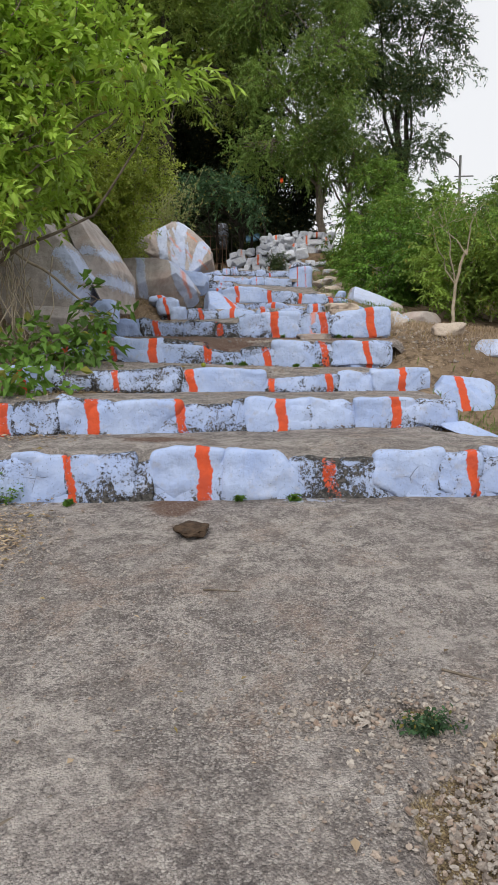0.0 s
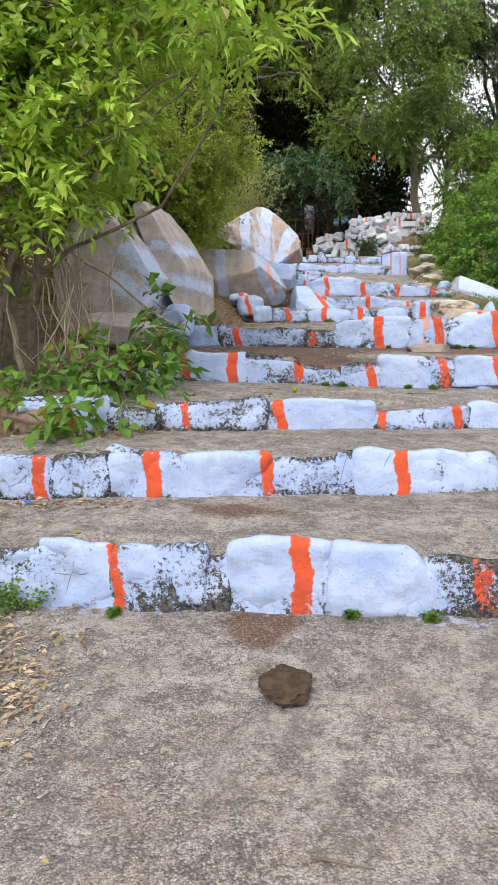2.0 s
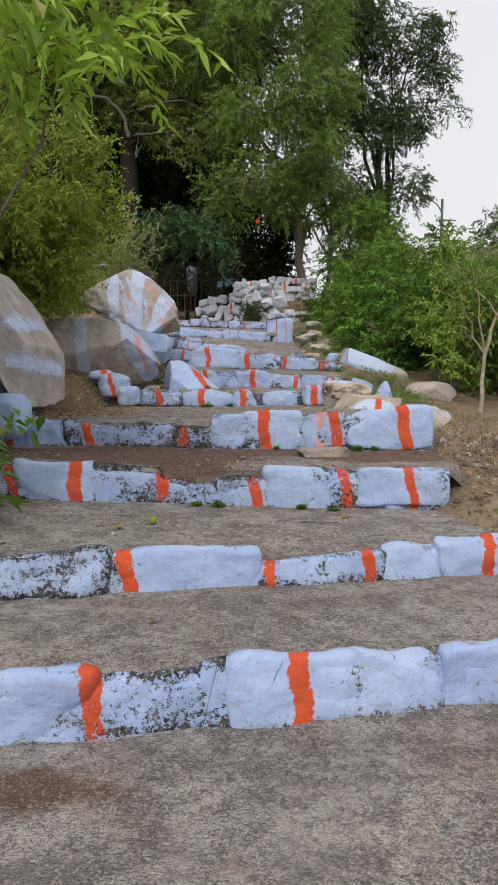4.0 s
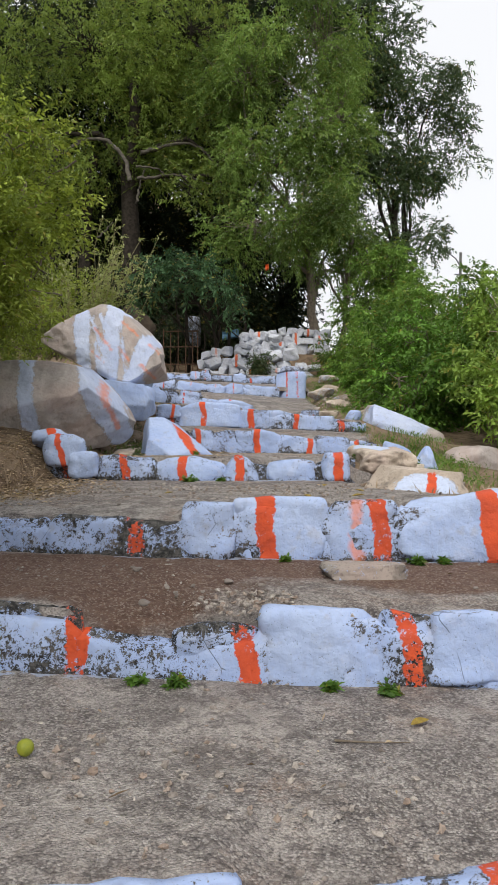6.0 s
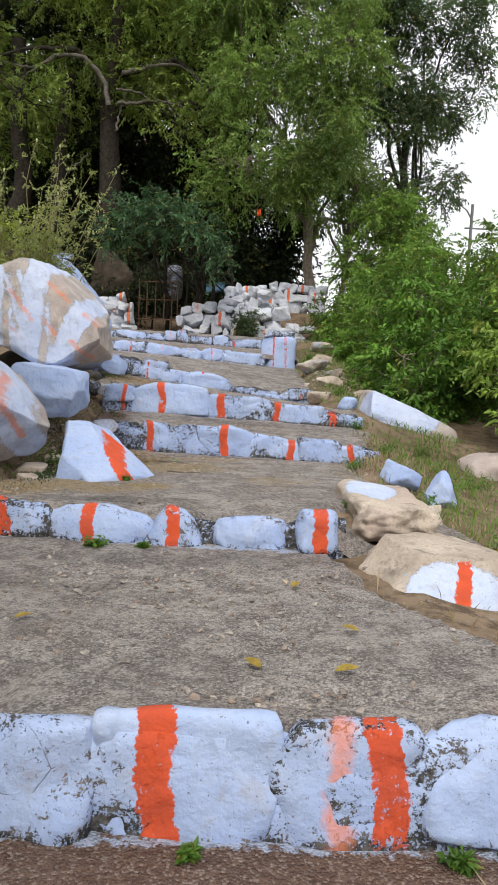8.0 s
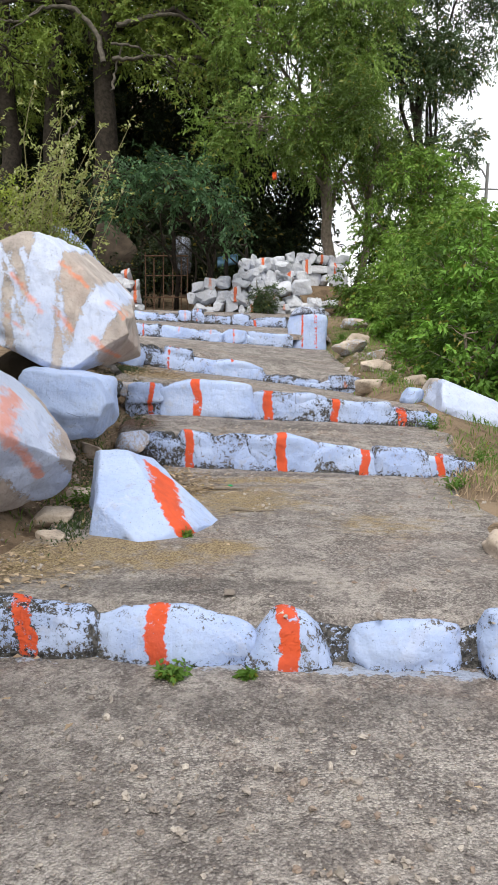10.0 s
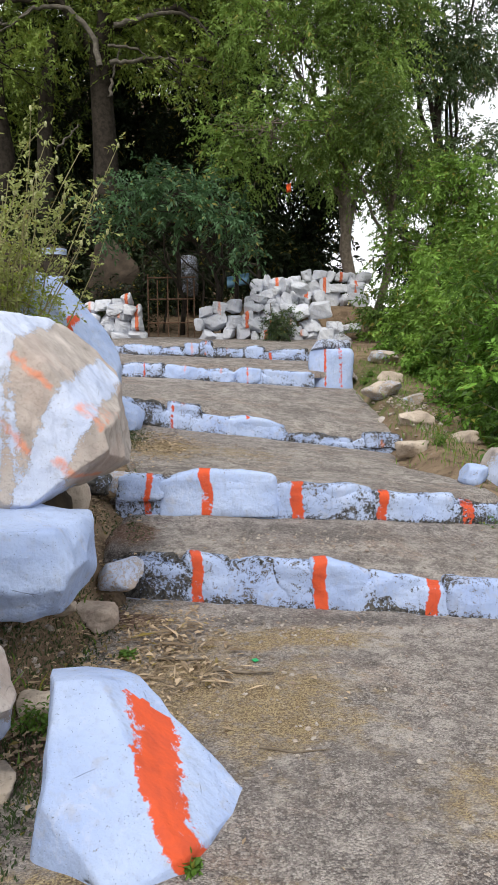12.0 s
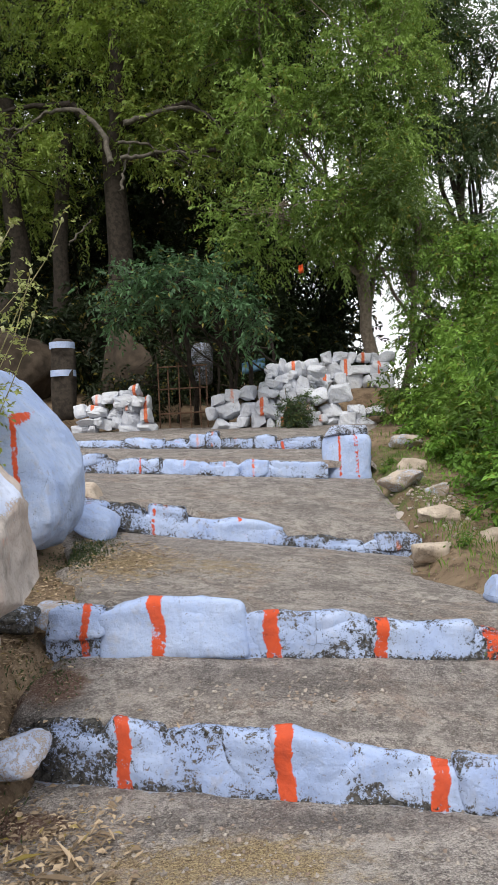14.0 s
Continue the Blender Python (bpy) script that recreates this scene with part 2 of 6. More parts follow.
LEAF_LOW = leaf_mat("broad_leaf", (0.035, 0.09, 0.013), (0.13, 0.25, 0.04), (0.2, 0.36, 0.04))
LEAF_YELLOW = leaf_mat("yellow_green_leaf", (0.085, 0.135, 0.018), (0.33, 0.41, 0.065), (0.44, 0.52, 0.06))
LEAF_TREE = leaf_mat("feathery_leaf", (0.018, 0.042, 0.014), (0.22, 0.335, 0.075), (0.27, 0.40, 0.07))
LEAF_DARK = leaf_mat("dark_leaf", (0.014, 0.028, 0.012), (0.095, 0.15, 0.06), (0.13, 0.20, 0.065))
# Near-black leaf for far crowns and undergrowth: shade put into the colour.
LEAF_SHADE = leaf_mat("shade_coloured_leaf", (0.007, 0.013, 0.006), (0.03, 0.048, 0.018), (0.04, 0.06, 0.02))
LEAF_BLUE = leaf_mat("blue_green_leaf", (0.014, 0.036, 0.02), (0.10, 0.20, 0.09), (0.12, 0.24, 0.07))
LEAF_SHRUB = leaf_mat("shrub_leaf", (0.012, 0.035, 0.009), (0.17, 0.34, 0.05), (0.24, 0.44, 0.055))
LEAF_OLIVE = leaf_mat("olive_shrub_leaf", (0.016, 0.042, 0.011), (0.21, 0.36, 0.065), (0.28, 0.44, 0.06))
LEAF_SUN = leaf_mat("light_shrub_leaf", (0.022, 0.055, 0.012), (0.28, 0.42, 0.075), (0.36, 0.50, 0.07))
LEAF_WEED = leaf_mat("weed_leaf", (0.14, 0.18, 0.05), (0.36, 0.40, 0.15), (0.42, 0.46, 0.14))
LITTER = leaf_mat("dry_leaf", (0.11, 0.07, 0.042), (0.56, 0.44, 0.31), (0.3, 0.2, 0.08), 0.8)
YELLOW = plain("yellow_leaf", (0.34, 0.25, 0.04), (0.22, 0.15, 0.03), 30, 0.6, 0.2)
DUNG = plain("dried_dung", (0.045, 0.03, 0.02), (0.09, 0.06, 0.04), 25, 0.95, 1.0)
IRON = plain("rusty_iron", (0.10, 0.055, 0.035), (0.20, 0.12, 0.08), 20, 0.8, 0.3)
GREY = plain("galvanised_grey", (0.22, 0.22, 0.22), (0.30, 0.30, 0.30), 6, 0.6, 0.1)
ORANGE_CLOTH = plain("orange_cloth", (0.75, 0.14, 0.03), (0.62, 0.10, 0.03), 9, 0.85, 0.2)
BLUE_SHEET = plain("blue_sheet", (0.05, 0.12, 0.19), (0.08, 0.16, 0.24), 5, 0.6, 0.3)


# ---- mesh helpers ----
def mesh_of(name, verts, faces, smooth=True, **attrs):
    """A mesh from an array of points, faces of equal size, and point attributes."""
    verts, faces = np.asarray(verts, np.float32), np.asarray(faces, np.int32)
    me = bpy.data.meshes.new(name)
    n = faces.shape[1]
    me.vertices.add(len(verts))
    me.vertices.foreach_set("co", verts.ravel())
    me.loops.add(faces.size)
    me.loops.foreach_set("vertex_index", faces.ravel())
    me.polygons.add(len(faces))
    me.polygons.foreach_set("loop_start", np.arange(0, faces.size, n, dtype=np.int32))
    me.polygons.foreach_set("use_smooth", np.full(len(faces), smooth))
    me.update(calc_edges=True)
    for key, value in attrs.items():
        at = me.attributes.new(key, "FLOAT", "POINT")
        at.data.foreach_set("value", np.broadcast_to(np.asarray(value, np.float32), len(verts)).copy())
    return me


def place(name, at=(0, 0, 0), label="", category="", group="", kind=""):
    ob = new(name)
    ob.location = at
    ob.empty_display_size = 0.2
    return tagged(ob, label, category, group, kind)


def part(name, verts, faces, mat, parent=None, label="", smooth=True, at=None, **attrs):
    """One mesh object, its points given in the world; a child sits in its parent's frame."""
    base = np.array(at if at is not None else (0.0, 0.0, 0.0))
    origin = np.array(parent.location) if parent is not None else base
    if parent is not None and parent.parent is not None:
        origin = origin + np.array(parent.parent.location)
    me = mesh_of(name, np.asarray(verts) - origin, faces, smooth, **attrs)
    me.materials.append(mat)
    ob = new(name, me)
    if parent is not None:
        ob.parent = parent
    else:
        ob.location = base
    if label:
        ob["label"] = label
    return ob


def wobble(p, seed, freq, octaves=3):
    """Smooth noise in about -1..1 for an array of points."""
    r = np.random.RandomState(seed)
    out, amp, total = np.zeros(len(p)), 1.0, 0.0
    for _ in range(octaves):
        for _ in range(4):
            d = r.normal(size=3)
            d /= np.linalg.norm(d)
            out += amp * np.sin((p @ d) * freq * r.uniform(0.7, 1.4) + r.uniform(0, 6.28))
        total += amp * 2.0
        amp, freq = amp * 0.5, freq * 2.1
    return out / total


def join(pieces):
    vs, fs, n = [], [], 0
    for v, f in pieces:
        vs.append(np.asarray(v)), fs.append(np.asarray(f) + n)
        n += len(v)
    return np.concatenate(vs), np.concatenate(fs)


CUBES = {}


def cube_points(n):
    """Points and quads of a cube -1..1, each side cut n by n, shared edges merged."""
    if n in CUBES:
        return CUBES[n]
    index, pts, quads = {}, [], []

    def at(p):
        key = tuple(int(round(c * n)) for c in p)
        if key not in index:
            index[key] = len(pts)
            pts.append(p)
        return index[key]

    for axis in range(3):
        for side in (-1, 1):
            for i in range(n):
                for j in range(n):
                    ring = []
                    for a, b in ((i, j), (i + 1, j), (i + 1, j + 1), (i, j + 1)):
                        p = [0, 0, 0]
                        p[axis], p[(axis + 1) % 3], p[(axis + 2) % 3] = side, 2 * a / n - 1, 2 * b / n - 1
                        ring.append(at(tuple(p)))
                    quads.append(ring if side > 0 else ring[::-1])
    CUBES[n] = (np.array(pts, float), np.array(quads))
    return CUBES[n]


def boulder_points(centre, size, seed, n=14, power=3.2, cuts=9, rough=0.05, turn=(0, 0, 0), depth=0.86, planes=()):
    """A faceted, weathered boulder."""
    c, q = cube_points(n)
    p = c / (np.abs(c) ** power).sum(1, keepdims=True) ** (1 / power)
    r = np.random.RandomState(seed)
    for _ in range(cuts):
        d = r.normal(size=3)
        d /= np.linalg.norm(d)
        lim = r.uniform(0.62, depth)
        over = np.maximum(p @ d - lim, 0)
        p = p - np.outer(over * 0.92, d)
    p = p + p * (rough * wobble(p, seed + 1, 3.0, 4) + rough * 1.2 * (0.25 - np.abs(wobble(p, seed + 5, 4.5, 4))))[:, None]
    p = p * np.array(size)
    for a, b, c_, lim in planes:
        d = np.array([a, b, c_]) / np.linalg.norm((a, b, c_))
        p = p - np.outer(np.maximum(p @ d - lim, 0) * 0.94, d)
    if planes:
        p = p + unit(p) * (0.035 * wobble(p, seed + 2, 5.5, 4))[:, None]
    m = np.array(Euler([radians(a) for a in turn]).to_matrix())
    return p @ m.T + np.array(centre), q


def tube(points, radii, sides=6):
    pts, radii = np.asarray(points, float), np.asarray(radii, float)
    tan = np.gradient(pts, axis=0)
    tan /= np.linalg.norm(tan, axis=1, keepdims=True) + 1e-9
    ref = np.where(np.abs(tan[:, 2:3]) > 0.9, np.array([[1.0, 0, 0]]), np.array([[0, 0, 1.0]]))
    u = np.cross(tan, ref)
    u /= np.linalg.norm(u, axis=1, keepdims=True) + 1e-9
    w = np.cross(tan, u)
    a = np.linspace(0, 2 * np.pi, sides, endpoint=False)
    ring = pts[:, None] + radii[:, None, None] * (np.cos(a)[None, :, None] * u[:, None] + np.sin(a)[None, :, None] * w[:, None])
    v = ring.reshape(-1, 3)
    i = np.arange(len(pts) - 1)[:, None] * sides
    j = np.arange(sides)[None]
    k = (j + 1) % sides
    return v, np.stack([i + j, i + k, i + sides + k, i + sides + j], -1).reshape(-1, 4)


def limb(r, start, end, r0, r1, bend=0.12, steps=7, sides=6):
    """A crooked tapered limb."""
    start, end = np.array(start, float), np.array(end, float)
    t = np.linspace(0, 1, steps)[:, None]
    p = start + (end - start) * t
    length = np.linalg.norm(end - start)
    off = np.cumsum(r.normal(size=(steps, 3)), 0) * bend * length / steps
    p = p + off * np.sin(np.pi * np.minimum(t * 1.0, 1)) ** 0.7
    return tube(p, r0 + (r1 - r0) * t[:, 0] ** 0.8, sides), p


def unit(v):
    return v / (np.linalg.norm(v, axis=-1, keepdims=True) + 1e-9)


def sprays(r, start, heading, length, leaves, leaf, width, droop=0.35, spread=0.9, lift=0.0):
    """Leaflets along many drooping twigs; four points and one quad a leaf."""
    n = len(start)
    t = np.linspace(0.12, 1.0, leaves)[None, :, None] + r.uniform(-0.03, 0.03, (n, leaves, 1))
    ln = (length * r.uniform(0.6, 1.3, n))[:, None, None]
    h = unit(heading)[:, None]
    p = start[:, None] + h * ln * t + np.array([0, 0, -1.0]) * (droop * ln * t ** 2)
    side = unit(np.cross(unit(heading), unit(r.normal(size=(n, 3)) * 0.5 + np.array([0, 0, 1.0]))))[:, None]
    sign = np.where(np.arange(leaves) % 2 == 0, 1.0, -1.0)[None, :, None]
    d = unit(side * sign * spread + h * 0.55 + r.normal(size=(n, leaves, 3)) * 0.38 + np.array([0, 0, -0.25 + lift]))
    nrm = unit(np.cross(d, np.cross(np.array([0, 0, 1.0]) + r.normal(size=(n, leaves, 3)) * 0.55, d)))
    w = unit(np.cross(d, nrm))
    lf = leaf * r.uniform(0.65, 1.25, (n, leaves, 1))
    wd = width * r.uniform(0.7, 1.2, (n, leaves, 1))
    mid = p + d * lf * 0.45 + nrm * wd * 0.18
    tip = p + d * lf - np.array([0, 0, 1.0]) * lf * 0.15
    v = np.stack([p, mid + w * wd * 0.5, tip, mid - w * wd * 0.5], 2).reshape(-1, 3)
    return v, np.arange(len(v)).reshape(-1, 4)


def lobe_points(r, lobes, n, shell=0.55):
    """Points in a cloud of ellipsoids, thicker towards their skins, and the way outwards."""
    lobes = np.array(lobes, float)
    tufts = []
    for l in lobes:
        m = int(np.clip(9 + 5 * l[3:].mean(), 9, 26))
        d = unit(r.normal(size=(m, 3)))
        k = r.uniform(0.35, 0.95, (m, 1))
        s = r.uniform(0.22, 0.44, (m, 1))
        tufts.append(np.hstack([l[:3] + d * k * l[3:], s * l[3:]]))
    lobes = np.concatenate(tufts)
    vol = (lobes[:, 3] * lobes[:, 4] * lobes[:, 5]) ** (2 / 3)
    pick = r.choice(len(lobes), n, p=vol / vol.sum())
    d = unit(r.normal(size=(n, 3)))
    k = (shell + (1 - shell) * r.uniform(0, 1, n) ** 0.7)[:, None] * (1 + 0.22 * wobble(d * 2.0 + lobes[pick, :3], 5, 2.2))[:, None]
    tone = np.clip(r.uniform(0, 1, len(lobes))[pick] * 0.85 + r.uniform(0, 0.15, n), 0, 1)
    return lobes[pick, :3] + d * lobes[pick, 3:] * k, d, tone


def woody(name, at, lobes, seed, mats, trunks, label, category, n, leaf=(0.12, 0.045), length=0.5, leaves=12, droop=0.35, group="", twigs=60,
          twig_r=0.012, shell=0.45, crown_name="crown", trunk_name="trunk", lift=0.0, flat=1.0, forks=0.8):
    """A tree or bush: tapered trunks with limbs into every lobe, and a crown of leaves on twigs."""
    r = np.random.RandomState(seed)
    ob = place(name, at, label, category, group)
    lobes = [tuple(l) for l in lobes]
    for base, top, r0, r1 in trunks:
        piece, line = limb(r, base, top, r0, r1, 0.16, 9, 8)
        wood = [piece]
        for l in lobes:
            c = np.array(l[:3])
            if np.linalg.norm(c[:2] - np.array(top)[:2]) < 6 and r.uniform() < forks:
                s = line[r.randint(4, 9)]
                wood.append(limb(r, s, c + r.normal(size=3) * 0.25 * np.array(l[3:]), r1 * 0.75, r1 * 0.2, 0.22, 7, 6)[0])
        part(trunk_name, *join(wood), mats[0], ob)
    wood = []
    pts, out, tone = lobe_points(r, lobes, n, shell)
    for i in r.choice(n, min(twigs, n), replace=False):
        l = min(lobes, key=lambda q: np.linalg.norm(np.array(q[:3]) - pts[i]))
        wood.append(limb(r, np.array(l[:3]) + r.normal(size=3) * 0.15, pts[i], twig_r * 1.6, twig_r * 0.4, 0.25, 6, 4)[0])
    if wood:
        v, f = join(wood)
        tagged(part("brushwood", v, f, mats[0], ob), kind="stuff")
    head = out * np.array([1, 1, flat]) + r.normal(size=out.shape) * 0.6
    v, f = sprays(r, pts, head, length, leaves, leaf[0], leaf[1], droop, 0.9, lift)
    part(crown_name, v, f, mats[1], ob, smooth=False, tone=np.repeat(tone, leaves * 4))
    return ob


# ---- the lie of the land ----
# y, slant of y along x, base z, its slope along x, top z, its slope, left end, right end
STEPS = [
    (5.25, 0.00, 0.265, 0.00, 0.58, -0.01, -2.30, 2.40),
    (6.35, 0.15, 0.55, -0.015, 0.80, -0.035, -2.45, 1.78),
    (7.45, 0.20, 0.76, -0.03, 0.95, -0.03, -2.40, 1.85),
    (8.85, 0.00, 0.92, -0.04, 1.18, -0.01, -2.40, 1.66),
    (9.87, 0.00, 1.21, -0.02, 1.47, 0.03, -2.05, 1.83),
    (12.10, -0.12, 1.40, 0.01, 1.60, 0.02, -1.45, 1.30),
    (15.82, -0.18, 1.42, 0.00, 1.69, -0.02, -0.85, 2.10),
    (16.80, 0.00, 1.74, -0.03, 2.02, -0.07, -0.95, 2.18),
    (19.60, 0.00, 1.98, -0.12, 2.16, -0.12, -1.60, 1.95),
    (22.50, 0.05, 2.38, -0.06, 2.58, -0.06, -2.70, 1.95),
    (24.00, 0.00, 2.69, -0.04, 2.89, -0.03, -2.90, 1.90),
    (27.00, 0.00, 3.00, 0.00, 3.10, 0.00, -4.00, 2.60),
]
RAMP_Y = [-20, 0, 5.4, 6.5, 7.5, 8.9, 9.9, 12, 16, 17, 20, 22.6, 24, 27, 30, 80]
RAMP_Z = [-0.9, 0, 0.27, 0.58, 0.84, 1.06, 1.28, 1.5, 1.60, 1.85, 2.12, 2.45, 2.8, 3.0, 3.2, 3.4]


def riser_y(k, x):
    return STEPS[k][0] + STEPS[k][1] * x


def walk_z(x, y):
    """Height of the stairs' treads at a place (arrays)."""
    x, y = np.broadcast_arrays(np.asarray(x, float), np.asarray(y, float))
    z = 0.05 * y
    z = np.where(y < 0, 0.05 * y, z)
    for k in range(len(STEPS) - 1):
        y0, y1 = riser_y(k, x), riser_y(k + 1, x)
        s = np.clip((y - y0) / (y1 - y0), 0, 1)
        top, base = STEPS[k][4] + STEPS[k][5] * x, STEPS[k + 1][2] + STEPS[k + 1][3] * x
        z = np.where(y >= y0, top - 0.004 + (base - top + 0.004) * s, z)
    return np.where(y >= riser_y(len(STEPS) - 1, x), 3.02, z)


def ends(y):
    ys = [s[0] for s in STEPS]
    return np.interp(y, [0, *ys], [-6, *[s[6] for s in STEPS]]), np.interp(y, [0, *ys], [6, *[s[7] for s in STEPS]])


def land_z(x, y):
    """Height of the open ground: a ramp beside the stairs, a bank to the left, a hill behind."""
    x, y = np.broadcast_arrays(np.asarray(x, float), np.asarray(y, float))
    ramp = np.interp(y, RAMP_Y, RAMP_Z)
    left, right = ends(y)
    bank = np.interp(y, [5, 7, 9, 11, 13, 15, 18, 22, 27], [0, 0.05, 0.2, 0.28, 0.38, 0.42, 0.30, 0.4, 0.5])
    d = np.maximum(left + 0.1 - x, 0)
    ramp = ramp + bank * (1 - np.exp(-d / 0.5)) + np.clip(d - 1.5, 0, 30) * 0.16 * np.clip((y - 6) / 6, 0, 1)
    e = np.maximum(x - right - 0.8, 0)
    ramp = ramp - (np.clip(e * 0.10, 0, 2.5) + 0.30 * (1 - np.exp(-np.maximum(x - right, 0) / 0.4)) * np.clip((22 - y) / 4, 0, 1)) * np.clip((y - 9) / 4, 0, 1)
    dip = 0.42 * np.exp(-((y - 7.2) / 1.0) ** 2) * np.clip((x - 1.75) / 0.3, 0, 1) * np.clip((5 - x) / 1.5, 0, 1)
    mound = 0.62 * np.clip((y - 27.0) / 0.8, 0, 1) * np.clip((x + 0.1) / 0.5, 0, 1) * np.clip((4.2 - x) / 1.0, 0, 1) * np.clip((31 - y) / 1.0, 0, 1)
    ramp = ramp - dip + mound
    hill = np.clip((y - 29) / 20, 0, 1) ** 1.3 * 11 * np.clip((3 - x) / 6, 0, 1)
    p = np.stack([x.ravel(), y.ravel(), 0 * x.ravel()], 1)
    rough = (0.035 * wobble(p, 3, 2.3, 4) + 0.12 * np.clip((np.abs(p[:, 0]) - 5) / 6, 0, 1) * wobble(p, 4, 0.5)).reshape(x.shape)
    open_z = ramp + hill + rough
    low = walk_z(x, y - 0.30) - 0.06
    inside = np.clip((x - left + 0.15) / 0.3, 0, 1) * np.clip((right + 0.15 - x) / 0.3, 0, 1)
    inside = np.where(y > 26.5, 0, inside)
    low = np.minimum(low, open_z + 5)
    return open_z * (1 - inside) + low * inside


def ground_z(x, y):
    """What a thing at (x, y) stands on."""
    left, right = ends(y)
    return float(walk_z(x, y)) if left + 0.1 < x < right - 0.1 and y < 26.5 else float(land_z(x, y))


def grid(xs, ys, zf):
    X, Y = np.meshgrid(xs, ys)
    v = np.stack([X.ravel(), Y.ravel(), zf(X, Y).ravel()], 1)
    nx, ny = len(xs), len(ys)
    i = np.arange(ny - 1)[:, None] * nx + np.arange(nx - 1)[None]
    return v, np.stack([i, i + 1, i + 1 + nx, i + nx], -1).reshape(-1, 4)


def blobs(p, spots):
    out = np.zeros(len(p))
    for x, y, rx, ry, s in spots:
        out = np.maximum(out, s * np.exp(-((p[:, 0] - x) / rx) ** 2 - ((p[:, 1] - y) / ry) ** 2))
    return out


SOIL_SPOTS = [(-0.48, 5.12, 0.22, 0.24, 1.0), (-0.5, 4.72, 0.16, 0.12, 0.55), (-0.8, 9.45, 1.1, 0.40, 1.6), (0.4, 9.66, 1.8, 0.24, 1.6), (1.4, 9.55, 0.8, 0.34, 1.6), (-0.3, 9.15, 0.45, 0.3, 1.1),
              (-0.7, 5.95, 0.45, 0.2, 0.8), (-0.95, 14.3, 0.22, 0.7, 1.2), (-0.7, 15.5, 0.3, 0.2, 0.9), (-0.8, 16.4, 0.25, 0.3, 1.0), (-2.2, 4.6, 0.6, 0.8, 0.9), (1.0, 12.0, 0.2, 0.2, 0.5)]
DRY_SPOTS = [(-1.6, 4.3, 0.7, 0.7, 0.3), (-1.3, 11.2, 0.5, 0.7, 0.8), (-0.9, 12.9, 0.6, 0.5, 0.9), (-0.35, 12.9, 0.5, 0.25, 0.8), (-0.3, 14.6, 0.5, 0.9, 0.75),
             (0.15, 14.4, 0.6, 0.8, 0.75), (0.9, 13.6, 0.6, 0.5, 0.6), (-0.6, 13.1, 0.35, 0.25, 1.1), (0.0, 13.05, 0.25, 0.2, 1.0), (0.0, 18.3, 0.8, 0.6, 0.6), (0.3, 15.2, 0.7, 0.25, 0.9), (-0.7, 18.2, 0.5, 0.7, 0.8), (-1.9, 8.2, 0.5, 0.5, 0.7), (1.7, 14.2, 0.4, 1.0, 0.5), (-1.6, 6.9, 0.5, 0.4, 0.6)]

# darker patches of the concrete, most of them along the riser feet
DARK_SPOTS = [(0.6, 5.2, 1.6, 0.14, 0.75), (-1.3, 5.2, 0.5, 0.12, 0.6), (0.0, 6.1, 1.8, 0.25, 0.62), (0.6, 7.2, 1.6, 0.22, 0.6), (0.3, 11.8, 1.3, 0.22, 0.75), (-0.2, 12.45, 0.9, 0.14, 0.9), (0.6, 15.5, 1.2, 0.16, 0.8), (0.5, 16.45, 1.3, 0.28, 1.0), (-0.7, 16.2, 0.3, 0.3, 0.8), (-0.4, 17.2, 0.8, 0.2, 0.7), (0.5, 22.1, 1.2, 0.3, 0.6), (0.9, 20.6, 0.7, 0.5, 0.7)]

# open ground, one sheet to the horizon
gx = np.concatenate([[-400, -200, -100, -60, -40, -28, -20, -15, -12, -10, -8.5, -7.3, -6.4], np.arange(-5.8, 5.81, 0.13), [6.4, 7.3, 8.5, 10, 12, 15, 20, 28, 40, 60, 100, 200, 400]])
gy = np.concatenate([[-400, -150, -60, -30, -18, -12, -8, -5, -3, -1.5], np.arange(-0.5, 28, 0.13), np.arange(28.5, 52, 1.0), [56, 64, 80, 120, 250, 600]])
v, f = grid(gx, gy, land_z)
green = blobs(v, [(3.0, 13, 1.4, 4, 0.30), (2.6, 7.0, 0.9, 1.2, 0.55), (3.2, 18, 1.2, 4, 0.4), (2.2, 22, 0.7, 3, 0.7), (-3.5, 14, 1.5, 7, 0.5)])
green = np.maximum(green, np.clip((np.abs(v[:, 0]) - 5) / 4, 0, 0.8))
tagged(part("ground", v, f, SOIL, green=green), "brown earth slope with dry grass and litter", "ground", kind="structure")

